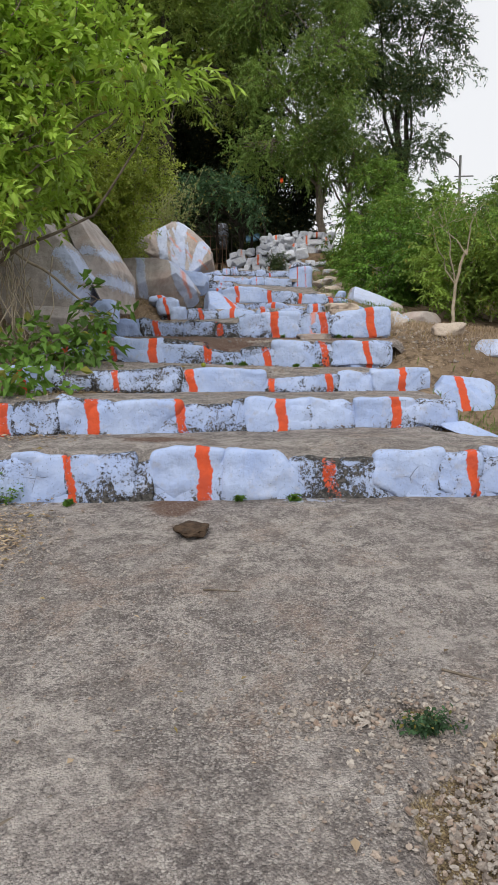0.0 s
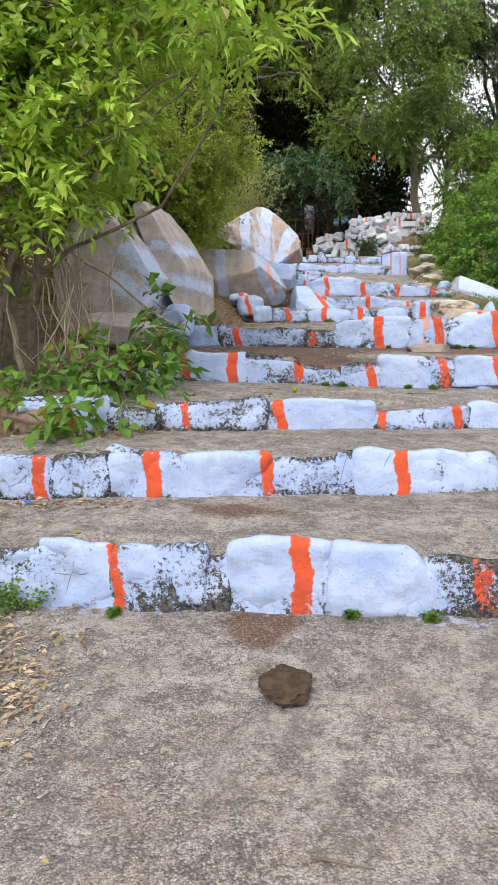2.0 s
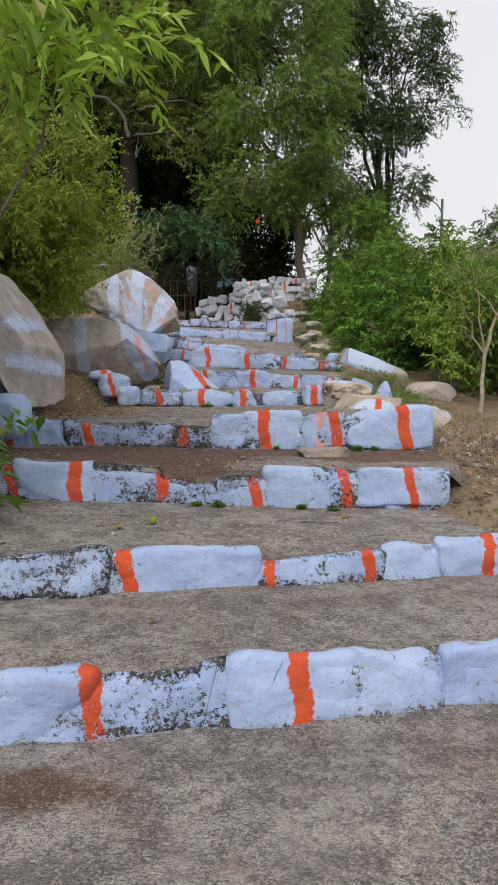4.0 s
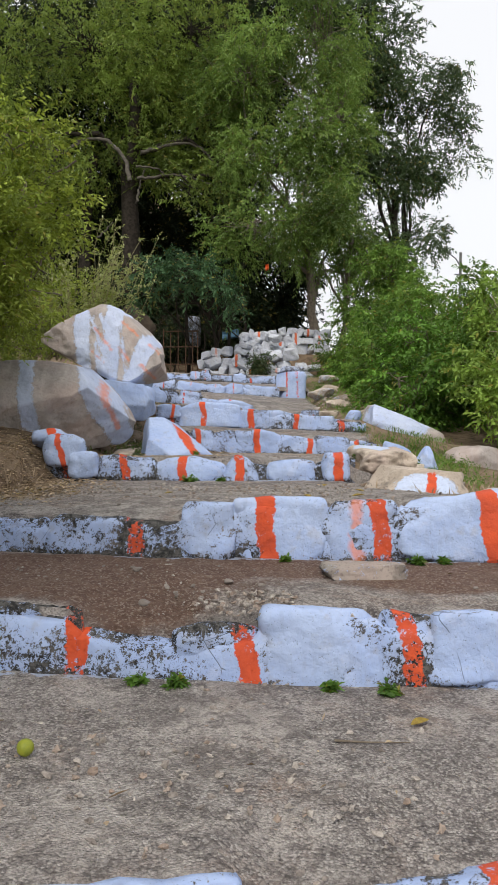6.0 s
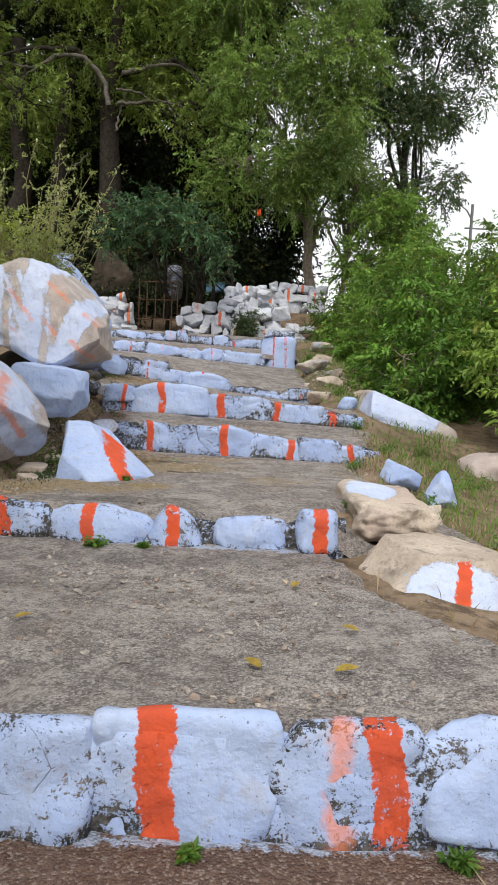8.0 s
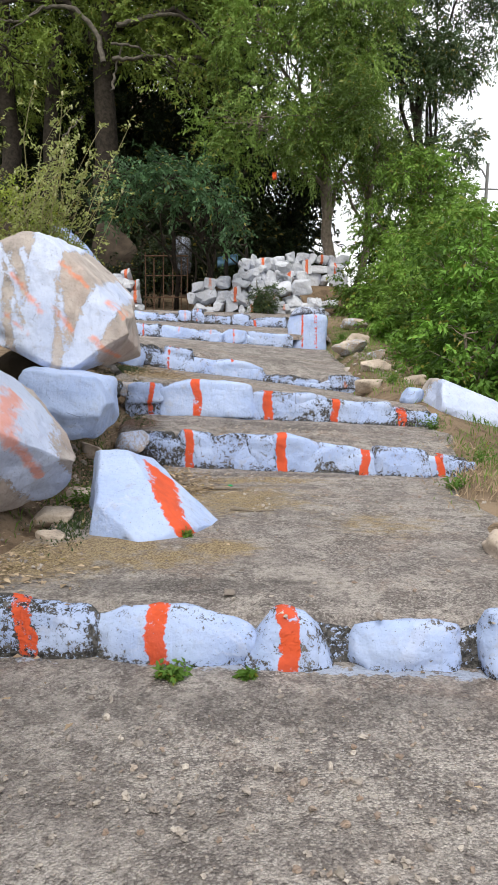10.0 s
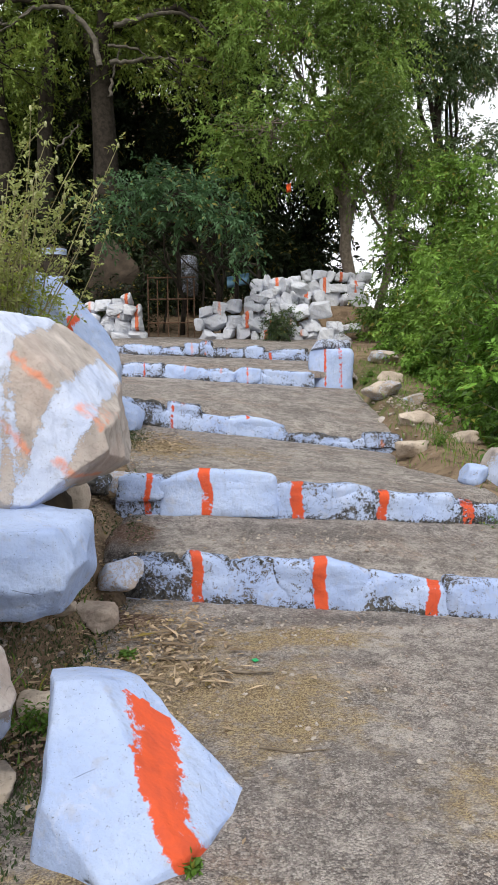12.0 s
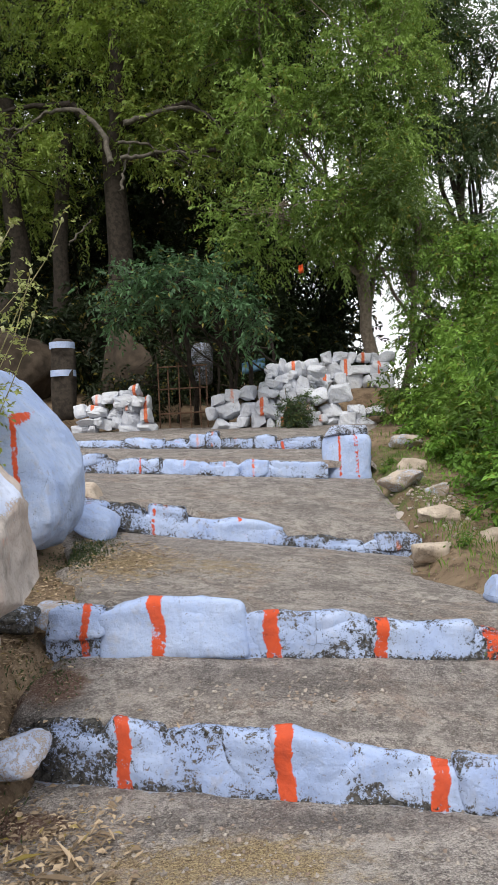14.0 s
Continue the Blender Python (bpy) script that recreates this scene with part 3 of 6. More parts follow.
# the concrete apron before the stairs, worn off at its edges
def apron():
    xs, ys = np.arange(-5.0, 5.01, 0.06), np.arange(-4.0, 5.35, 0.06)
    v, f = grid(xs, ys, lambda x, y: walk_z(x, np.minimum(y, 5.24)))
    p = v.copy()
    v[:, 2] += 0.012 * wobble(p, 8, 1.6, 3) + 0.004 * wobble(p, 9, 14, 2)
    gone = blobs(p, [(0.80, 2.05, 0.33, 0.62, 1.3), (0.36, 2.72, 0.26, 0.07, 0.85), (0.62, 2.75, 0.12, 0.1, 0.9), (-2.35, 4.6, 0.75, 0.9, 1.0), (2.4, 3.2, 0.9, 0.5, 0.5)]) + 0.28 * wobble(p, 10, 7, 3)
    v[:, 2] -= 0.05 * np.clip((gone - 0.55) / 0.12, 0, 1)
    edge = np.clip((np.abs(p[:, 0]) - 4.2) / 0.8, 0, 1)
    v[:, 2] -= 0.12 * edge
    v[:, 2] -= 0.16 * np.clip((np.abs(p[:, 0]) - 2.55) / 0.3, 0, 1) * np.clip((p[:, 1] - 4.0) / 0.7, 0, 1)
    dry = np.maximum(blobs(p, DRY_SPOTS), np.clip((gone - 0.5) / 0.2, 0, 1))
    return tagged(part("pavement", v, f, CONCRETE, soil=blobs(p, SOIL_SPOTS), dry=dry, dark_patch=blobs(p, DARK_SPOTS), splash=blobs(p, [(0.45, 5.21, 0.35, 0.06, 0.8), (-1.45, 5.21, 0.3, 0.05, 0.75), (-0.3, 5.24, 0.5, 0.04, 0.55)])),
                  "grey-brown weathered concrete apron with a broken gravelly patch", "pavement", kind="structure")


apron()

# ---- the stairs ----
# per step: left x, right x, top z left, top z right, base z, paint left on it
STONES = [
    [(-2.30, -2.08, 0.51, 0.53, 0.31, 0.2), (-2.07, -1.63, 0.53, 0.54, 0.31, 0.25), (-1.60, -1.23, 0.61, 0.59, 0.27, 1.1), (-1.22, -0.78, 0.56, 0.58, 0.27, 0.5),
     (-0.79, -0.67, 0.52, 0.53, 0.27, 0.0), (-0.67, -0.15, 0.60, 0.61, 0.27, 1.1), (-0.14, 0.27, 0.60, 0.59, 0.27, 1.1), (0.28, 0.62, 0.54, 0.53, 0.21, 0.25),
     (0.62, 0.88, 0.52, 0.53, 0.26, 0.0), (0.88, 1.31, 0.57, 0.57, 0.29, 1.0), (1.31, 1.57, 0.57, 0.56, 0.29, 0.6), (1.58, 1.96, 0.58, 0.57, 0.30, 1.0), (1.97, 2.38, 0.56, 0.53, 0.30, 0.7)],
    [(-2.44, -2.17, 0.84, 0.84, 0.62, 0.8), (-2.18, -1.84, 0.84, 0.83, 0.60, 0.7), (-1.83, -1.50, 0.82, 0.86, 0.60, 0.35), (-1.50, -1.07, 0.89, 0.85, 0.56, 0.6),
     (-1.07, -0.54, 0.83, 0.80, 0.55, 1.0), (-0.53, -0.13, 0.80, 0.79, 0.55, 0.35), (-0.13, 0.0, 0.78, 0.80, 0.55, 0.1), (-0.02, 0.51, 0.82, 0.80, 0.55, 1.0),
     (0.51, 0.87, 0.80, 0.79, 0.54, 0.8), (0.88, 1.43, 0.78, 0.77, 0.53, 1.0), (1.43, 1.77, 0.76, 0.73, 0.54, 0.7)],
    [(-2.40, -2.20, 1.07, 1.09, 0.88, 0.6), (-2.19, -1.76, 1.09, 1.07, 0.86, 0.8), (-1.75, -1.42, 0.97, 0.97, 0.84, 0.1), (-1.42, -0.64, 0.98, 1.02, 0.82, 0.30),
     (-0.60, 0.18, 0.99, 0.96, 0.75, 1.0), (0.18, 0.56, 0.90, 0.90, 0.74, 0.5), (0.56, 0.90, 0.89, 0.89, 0.74, 0.35), (0.90, 1.24, 0.93, 0.92, 0.73, 0.8), (1.25, 1.82, 0.96, 0.93, 0.73, 0.9)],
    [(-2.38, -1.96, 1.25, 1.25, 1.06, 0.5), (-1.95, -1.52, 1.24, 1.24, 1.05, 0.5), (-1.50, -0.95, 1.27, 1.25, 0.98, 0.9), (-0.95, -0.46, 1.23, 1.19, 0.95, 0.15),
     (-0.46, -0.05, 1.13, 1.09, 0.89, 0.55), (-0.05, 0.27, 1.11, 1.11, 0.87, 0.2), (0.29, 0.76, 1.20, 1.19, 0.84, 1.15), (0.77, 0.99, 1.16, 1.15, 0.87, 0.2), (1.00, 1.64, 1.18, 1.20, 0.95, 0.75)],
    [(-2.03, -1.68, 1.58, 1.61, 1.36, 0.95), (-1.68, -1.35, 1.47, 1.46, 1.28, 0.9), (-1.34, -0.84, 1.46, 1.43, 1.23, 0.45), (-0.84, -0.42, 1.42, 1.41, 1.20, 0.35),
     (-0.42, -0.10, 1.41, 1.42, 1.20, 0.15), (-0.09, 0.16, 1.49, 1.49, 1.22, 0.75), (0.20, 0.67, 1.52, 1.52, 1.20, 1.15), (0.68, 1.03, 1.51, 1.50, 1.21, 0.45), (1.08, 1.82, 1.51, 1.58, 1.22, 1.0)],
    [(-1.44, -1.10, 1.78, 1.77, 1.56, 0.7), (-1.22, -0.97, 1.65, 1.66, 1.44, 0.8), (-0.98, -0.46, 1.61, 1.61, 1.36, 0.35), (-0.52, 0.14, 1.605, 1.59, 1.34, 0.6),
     (-0.03, 0.46, 1.615, 1.60, 1.30, 0.7), (0.46, 0.87, 1.60, 1.59, 1.38, 0.7), (0.95, 1.16, 1.65, 1.64, 1.44, 0.7)],
    [(-0.80, -0.40, 1.71, 1.71, 1.44, 0.1), (-0.40, -0.08, 1.72, 1.72, 1.38, 0.35), (-0.08, 0.24, 1.70, 1.70, 1.42, 0.45), (0.24, 0.47, 1.71, 1.71, 1.41, 0.4),
     (0.46, 0.82, 1.74, 1.67, 1.42, 0.8), (0.80, 1.30, 1.67, 1.65, 1.37, 0.6), (1.30, 1.74, 1.65, 1.63, 1.38, 0.6), (1.74, 2.06, 1.63, 1.60, 1.43, 0.45)],
    [(-0.92, -0.61, 2.06, 2.05, 1.92, 0.6), (-0.59, 0.30, 2.11, 2.09, 1.77, 1.0), (0.30, 1.05, 2.01, 1.97, 1.72, 0.55), (1.07, 1.68, 1.93, 1.90, 1.70, 0.35), (1.68, 2.15, 1.88, 1.86, 1.69, 0.2)],
    [(-1.55, -1.17, 2.50, 2.41, 2.24, 0.5), (-1.17, -0.80, 2.40, 2.38, 2.12, 0.1), (-0.80, -0.38, 2.39, 2.36, 2.09, 0.7), (-0.21, 0.57, 2.25, 2.13, 1.96, 0.75), (0.62, 1.38, 2.02, 1.93, 1.79, 0.4), (1.50, 1.92, 2.01, 1.99, 1.86, 0.3)],
    [(-2.53, -1.82, 2.81, 2.77, 2.63, 0.4), (-1.72, -1.05, 2.69, 2.67, 2.46, 0.4), (-1.03, -0.42, 2.65, 2.63, 2.38, 0.9), (-0.41, 0.03, 2.59, 2.57, 2.38, 0.6), (0.04, 0.43, 2.61, 2.60, 2.35, 0.8), (0.45, 1.22, 2.56, 2.53, 2.34, 0.7)],
    [(-2.70, -1.90, 2.93, 2.91, 2.76, 0.5), (-1.88, -1.24, 2.91, 2.89, 2.74, 0.6), (-1.22, -0.84, 2.88, 2.87, 2.74, 0.0), (-0.83, -0.57, 2.95, 2.94, 2.76, 0.5), (-0.56, -0.36, 2.99, 2.98, 2.77, 0.4),
     (-0.34, 0.18, 2.86, 2.86, 2.70, 0.1), (0.20, 0.53, 2.89, 2.88, 2.66, 0.6), (0.54, 1.33, 2.84, 2.82, 2.66, 0.15)],
]
STRIPES = [
    [(-1.20, 0.06), (-0.28, 0.10), (0.57, 0.09), (1.53, 0.075)],
    [(-1.90, 0.08), (-1.22, 0.10), (-0.53, 0.08), (0.29, 0.09), (1.26, 0.09)],
    [(-2.04, 0.07), (-1.21, 0.07), (-0.53, 0.09), (0.23, 0.07), (0.80, 0.075), (1.55, 0.08)],
    [(-2.09, 0.07), (-1.54, 0.07), (-1.08, 0.10), (-0.46, 0.09), (0.22, 0.09), (0.88, 0.085), (1.37, 0.08)],
    [(-1.84, 0.08), (-1.16, 0.08), (-0.36, 0.09), (0.35, 0.105), (0.97, 0.10), (1.57, 0.11)],
    [(-1.28, 0.06), (-0.75, 0.07), (-0.25, 0.08), (0.23, 0.08), (1.05, 0.085)],
    [(-0.28, 0.08), (0.51, 0.09), (1.21, 0.08), (1.82, 0.07)],
    [(-0.70, 0.05), (-0.24, 0.09), (0.46, 0.10), (1.13, 0.08), (1.80, 0.10)],
    [(-0.72, 0.04), (0.15, 0.04)],
    [(-1.35, 0.04), (0.22, 0.03)],
    [(0.66, 0.05)],
]


def stripe_field(p, k, y_base):
    """How far inside an orange brush stroke a point lies, in metres."""
    out = np.full(len(p), -1.0)
    r = np.random.RandomState(40 + k)
    for x, w in STRIPES[k]:
        lean = r.uniform(0.02, 0.2) if k < 6 else r.uniform(-0.05, 0.08)
        mid = STEPS[k][2] + 0.14
        out = np.maximum(out, w / 2 - np.abs(p[:, 0] - x - lean * (mid - p[:, 2]) - 0.009 * np.sin(21 * p[:, 2] + 5 * x)))
    top = np.where(p[:, 1] > y_base + 0.13, -1.0, 1.0)
    return np.where(top > 0, out, -1.0)


def riser_stone(k, i, row, parent):
    """A rough facing stone, butted against its neighbours, its limewash worn at the rims and the foot."""
    xl, xr, tl, tr, zb, paint = row
    single = k == 5
    c, q = cube_points(14 if k < 8 else 9)
    r = np.random.RandomState(100 * k + i)
    power = r.uniform(3.6, 5.5) if single else r.uniform(10, 18)
    p = c / (np.abs(c) ** power).sum(1, keepdims=True) ** (1 / power)
    for _ in range(7):
        d = unit(r.normal(size=3) * np.array([1, 0.8, 1]))
        p = p - np.outer(np.maximum(p @ d - r.uniform(1.10, 1.40), 0) * 0.95, d)
    u, w = (p[:, 0] + 1) / 2, (p[:, 2] + 1) / 2
    lap = 0.012 if single else 0.018
    x = xl - lap + (xr - xl + 2 * lap) * u
    if (k, i) == (5, 4):
        x = xl + (xr - xl) * (0.62 + (u - 0.62) * (1 - 0.66 * w))
    x = x + (0.0 if single else r.uniform(-0.10, 0.10)) * (zb + 0.15 - (zb + (tl - zb) * w))
    crown = r.uniform(-0.012, 0.012) * (1 - (2 * u - 1) ** 2)
    zt = tl + (tr - tl) * u + crown
    low = zb - 0.05
    z = low + (zt - low) * w
    deep = 0.28 if k < 8 else 0.36
    y = STEPS[k][0] + STEPS[k][1] * x + (p[:, 1] + 1) / 2 * deep + r.uniform(-0.012, 0.014) + r.uniform(0.01, 0.045) * (w - 0.5) + (0.02 if paint < 0.3 else 0)
    v = np.stack([x, y, z], 1)
    v = v + p * (0.018 * wobble(v, 7 * k + i, 11, 3))[:, None]
    v[:, 1] += 0.012 * wobble(v, 9 * k + i + 50, 9, 4) - 0.018 * np.abs(wobble(v, 9 * k + i + 57, 16, 3))
    v[:, 2] += 0.018 * wobble(v * np.array([1, 1, 0.2]), 5 * k + i + 90, 11, 4) * np.clip(w * 1.5, 0, 1)
    v[:, 0] += 0.022 * wobble(v, 3 * k + i + 70, 8, 3)
    v[:, 2] -= 0.09 * np.clip((v[:, 1] - riser_y(k, x) - 0.085) / 0.03, 0, 1) * np.clip((w - 0.5) * 3, 0, 1)
    foot = STEPS[k][2] + STEPS[k][3] * x
    patch = wobble(v, 17 * k + i, 10, 3)
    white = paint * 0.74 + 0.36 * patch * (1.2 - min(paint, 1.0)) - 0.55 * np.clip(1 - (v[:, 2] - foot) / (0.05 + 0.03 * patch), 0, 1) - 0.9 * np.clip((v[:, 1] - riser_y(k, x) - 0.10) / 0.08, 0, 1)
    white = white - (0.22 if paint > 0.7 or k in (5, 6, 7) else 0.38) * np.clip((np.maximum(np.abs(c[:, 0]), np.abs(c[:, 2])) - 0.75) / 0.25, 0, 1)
    pink = np.full(len(v), -1.0)
    if (k, i) == (4, 7):
        pink = 0.05 - np.abs(v[:, 0] - 0.84)
    if k >= 8 and r.uniform() < 0.6:
        pink = 0.03 - np.abs(v[:, 0] - (xl + xr) / 2)
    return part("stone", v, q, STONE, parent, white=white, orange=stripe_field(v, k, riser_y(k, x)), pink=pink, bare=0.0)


def mortar(k, parent):
    """The rubble and mortar core, flush with the facing stones and washed over with them."""
    y0, sl, zb, gb, zt, gt, left, right = STEPS[k]
    right = min(right, STONES[k][-1][1] + 0.04)
    n = int((right - left) / 0.03)
    xs = np.linspace(left, right, n)
    rows = []
    tops = np.interp(xs, [c for s in STONES[k] for c in (s[0] + 0.02, s[1] - 0.02)], [c for s in STONES[k] for c in (s[2], s[3])])
    tops = np.minimum(tops, zt + gt * xs + 0.06)
    back0 = 0.07 if k == 5 else 0.0
    for w, back in ((0, -0.01), (0.2, -0.006), (0.4, 0.0), (0.6, 0.004), (0.8, 0.01), (0.93, 0.022), (0.98, 0.05), (0.80, 0.12), (0.6, 0.26), (0.3, 0.28)):
        low = zb + gb * xs - 0.06
        rows.append(np.stack([xs, y0 + sl * xs + back0 + back, low + (tops - 0.035 - low) * w], 1))
    v = np.concatenate(rows)
    v[:, 1] += 0.024 * wobble(v, 60 + k, 13, 4)
    v[:, 2] += 0.014 * wobble(v, 80 + k, 9, 3)
    i = np.arange(len(rows) - 1)[:, None] * n + np.arange(n - 1)[None]
    f = np.stack([i, i + 1, i + 1 + n, i + n], -1).reshape(-1, 4)
    near = np.interp(v[:, 0], [(s[0] + s[1]) / 2 for s in STONES[k]], [s[5] for s in STONES[k]])
    foot = zb + gb * v[:, 0]
    cover = -0.2 if k == 5 else 0.03 + 0.45 * near + 0.35 * wobble(v, 66 + k, 9, 3) - 0.3 * np.clip(1 - (v[:, 2] - foot) / 0.06, 0, 1)
    part("mortar", v, f, STONE, parent, "black-stained mortar with flaking whitewash", white=cover - 0.9 * np.clip((v[:, 1] - y0 - sl * v[:, 0] - 0.09) / 0.08, 0, 1),
         orange=stripe_field(v, k, y0 + sl * v[:, 0]), pink=-1.0, bare=0.0)


def tread(k, parent):
    """The concrete surface from this riser back to the next one."""
    left = min(STEPS[k][6], STEPS[k + 1][6]) if k != 5 else STEPS[k][6]
    right = max(STEPS[k][7], STEPS[k + 1][7])
    xs = np.linspace(left, right, int((right - left) / 0.06))
    rows = np.append(0, np.linspace(0.002, 1, max(6, int((STEPS[k + 1][0] - STEPS[k][0]) / 0.06))))
    S, X = np.meshgrid(rows, xs, indexing="ij")
    y0, y1 = riser_y(k, X) + 0.082 + 0.018 * np.sin(7 * X + 3 * np.sin(2.3 * X + k)), riser_y(k + 1, X) + 0.12
    Y = y0 + (y1 - y0) * S
    Z = walk_z(X, np.minimum(Y, riser_y(k + 1, X) - 0.001))
    tops = np.interp(X, [c for s in STONES[k] for c in (s[0] + 0.02, s[1] - 0.02)], [c for s in STONES[k] for c in (s[2], s[3])])
    lean = np.clip(1 - (Y - y0) / np.minimum(0.5, 0.6 * (y1 - y0)), 0, 1) ** 1.5
    Z = Z + (tops - 0.014 - walk_z(X, riser_y(k, X) + 0.001)) * lean
    Z[0] -= 0.09
    v = np.stack([X.ravel(), Y.ravel(), Z.ravel()], 1)
    p = v.copy()
    v[:, 2] += 0.012 * wobble(p, 20 + k, 2.2, 3) + 0.005 * wobble(p, 30 + k, 13, 2)
    l, r = ends(p[:, 1])
    rim = 0.22 * wobble(p, 12, 3.1, 3)
    v[:, 2] -= 0.22 * np.clip((l + 0.12 + rim - p[:, 0]) / 0.2, 0, 1) + 0.22 * np.clip((p[:, 0] - r + 0.06 + rim) / 0.2, 0, 1)
    if k == 3:
        v[:, 2] -= 0.05 * np.clip(blobs(p, [(0.26, 9.05, 0.24, 0.14, 1.5), (0.05, 8.98, 0.2, 0.1, 1.0)]) + 0.3 * wobble(p, 31, 9) - 0.45, 0, 1)
    if k == 4:
        v[:, 2] -= 0.04 * np.clip(blobs(p, [(0.75, 10.12, 0.35, 0.07, 1.4)]) + 0.3 * wobble(p, 33, 9) - 0.4, 0, 1)
    nx = len(xs)
    i = np.arange(len(rows) - 1)[:, None] * nx + np.arange(nx - 1)[None]
    f = np.stack([i, i + 1, i + 1 + nx, i + nx], -1).reshape(-1, 4)
    part("tread", v, f, CONCRETE, parent, "worn grey concrete tread", soil=blobs(p, SOIL_SPOTS), dry=blobs(p, DRY_SPOTS), dark_patch=blobs(p, DARK_SPOTS),
         splash=0.8 * np.exp(-((riser_y(k + 1, p[:, 0]) - p[:, 1]) / 0.05) ** 2) * np.clip(0.7 + 0.8 * wobble(p, 44 + k, 2.2, 3), 0, 1))


for k in range(len(STONES)):
    st = place("stone_step", (0, STEPS[k][0], STEPS[k][2]), "whitewashed rubble-stone step with orange stripes and concrete tread" if k < 8 else "low whitewashed stone step with a worn concrete tread",
               "step", "steps of the hillside stairway", "structure")
    tread(k, st)
    mortar(k, st)
    for i, row in enumerate(STONES[k]):
        riser_stone(k, i, row, st)


# ---- boulders and single stones ----
def painted_rock(name, centre, size, seed, label, paint, stripes=(), turn=(0, 0, 0), n=18, power=3.2, cuts=9, rough=0.05, category="rock", mat=None, pinks=(), depth=0.86, group="", bare=1.0, taper=0.0, shift=(0, 0), planes=(), bands=(), crisp=22):
    """paint: a number, or patches (x, y, z, radius x, y, z). stripes: strokes between two points with a width."""
    v, q = boulder_points(centre, size, seed, n, power, cuts, rough, turn, depth, planes)
    w = (v[:, 2] - centre[2]) / size[2]
    v[:, 0] = centre[0] + (v[:, 0] - centre[0]) * (1 - taper * w) + shift[0] * w
    v[:, 1] = centre[1] + (v[:, 1] - centre[1]) * (1 - taper * w) + shift[1] * w
    if isinstance(paint, (int, float)):
        white = np.full(len(v), float(paint) * 0.8) - 0.5 * np.clip(-0.45 - (v[:, 2] - centre[2]) / size[2], 0, 1)
    else:
        white = np.full(len(v), -2.5)
        for x, y, z, rx, ry, rz in paint:
            d = np.sqrt(((v[:, 0] - x) / rx) ** 2 + ((v[:, 1] - y) / ry) ** 2 + ((v[:, 2] - z) / rz) ** 2)
            white = np.maximum(white, np.clip((1.0 - d) * 5, -2.5, 1.0))

    def strokes(rows, front=0.3):
        out = np.full(len(v), -1.0)
        for (x0, z0), (x1, z1), w in rows:
            a, b = np.array([x0, z0]), np.array([x1, z1])
            s = np.clip(((v[:, [0, 2]] - a) @ (b - a)) / ((b - a) @ (b - a)), 0, 1)
            d = np.linalg.norm(v[:, [0, 2]] - a - s[:, None] * (b - a), axis=1)
            out = np.maximum(out, np.where(v[:, 1] < centre[1] + front * size[1], w / 2 - d, -1.0))
        return out

    if bands:
        white = np.clip((strokes(bands, 0.8) + 0.02 * wobble(v, seed + 9, 9, 3)) * crisp, -2.5, 0.75)
    ob = part(name, v, q, mat or (STONE if isinstance(paint, float) and paint > 0.6 else BOULDER), at=(centre[0], centre[1], centre[2] - size[2] * 0.8), white=white, orange=strokes(stripes), pink=strokes(pinks), bare=bare)
    return tagged(ob, label, category, group)

G = "painted rocks beside the stairs"
# two tall slabs, left
painted_rock("boulder", (-2.42, 10.15, 2.02), (0.66, 0.62, 0.70), 11, "tall grey-brown granite slab with whitewash smeared across it", 0.0,
             bands=(((-2.25, 2.28), (-1.98, 1.98), 0.20), ((-2.36, 1.93), (-1.95, 1.72), 0.20), ((-2.0, 1.6), (-1.9, 1.55), 0.14)), n=46, power=6, cuts=3, depth=1.2,
             planes=((0.79, -0.1, 0.61, 0.34), (-0.5, -0.6, 0.6, 0.72), (0.2, -0.9, 0.35, 0.5), (1, -0.2, 0, 0.54)), crisp=9, group=G, category="boulder")
painted_rock("boulder", (-1.97, 10.62, 2.18), (0.50, 0.55, 0.66), 12, "leaning brown granite slab with two whitewash bands", 0.0,
             bands=(((-1.85, 1.98), (-1.58, 1.86), 0.15), ((-2.1, 2.36), (-1.8, 2.28), 0.10)), n=44, power=6, cuts=3, depth=1.2,
             planes=((0.83, -0.1, 0.557, 0.16), (-0.91, 0.0, -0.41, 0.12), (0, -0.95, 0.3, 0.45), (1, -0.2, 0, 0.27)), crisp=9, group=G, category="boulder")
# long low boulder
painted_rock("boulder", (-1.62, 13.42, 2.03), (0.80, 0.55, 0.44), 13, "long grey boulder with white and orange brush bands", 0.0,
             bands=(((-1.80, 2.45), (-1.75, 1.85), 0.15), ((-1.23, 2.48), (-0.97, 1.68), 0.27)), pinks=(((-1.17, 2.42), (-1.0, 1.8), 0.09),),
             n=46, power=5, cuts=3, depth=1.2, planes=((0.78, -0.1, 0.62, 0.47), (0.1, 0, 1, 0.40), (0, -0.85, 0.5, 0.48), (0.15, -0.9, -0.4, 0.46)), group=G, category="boulder")
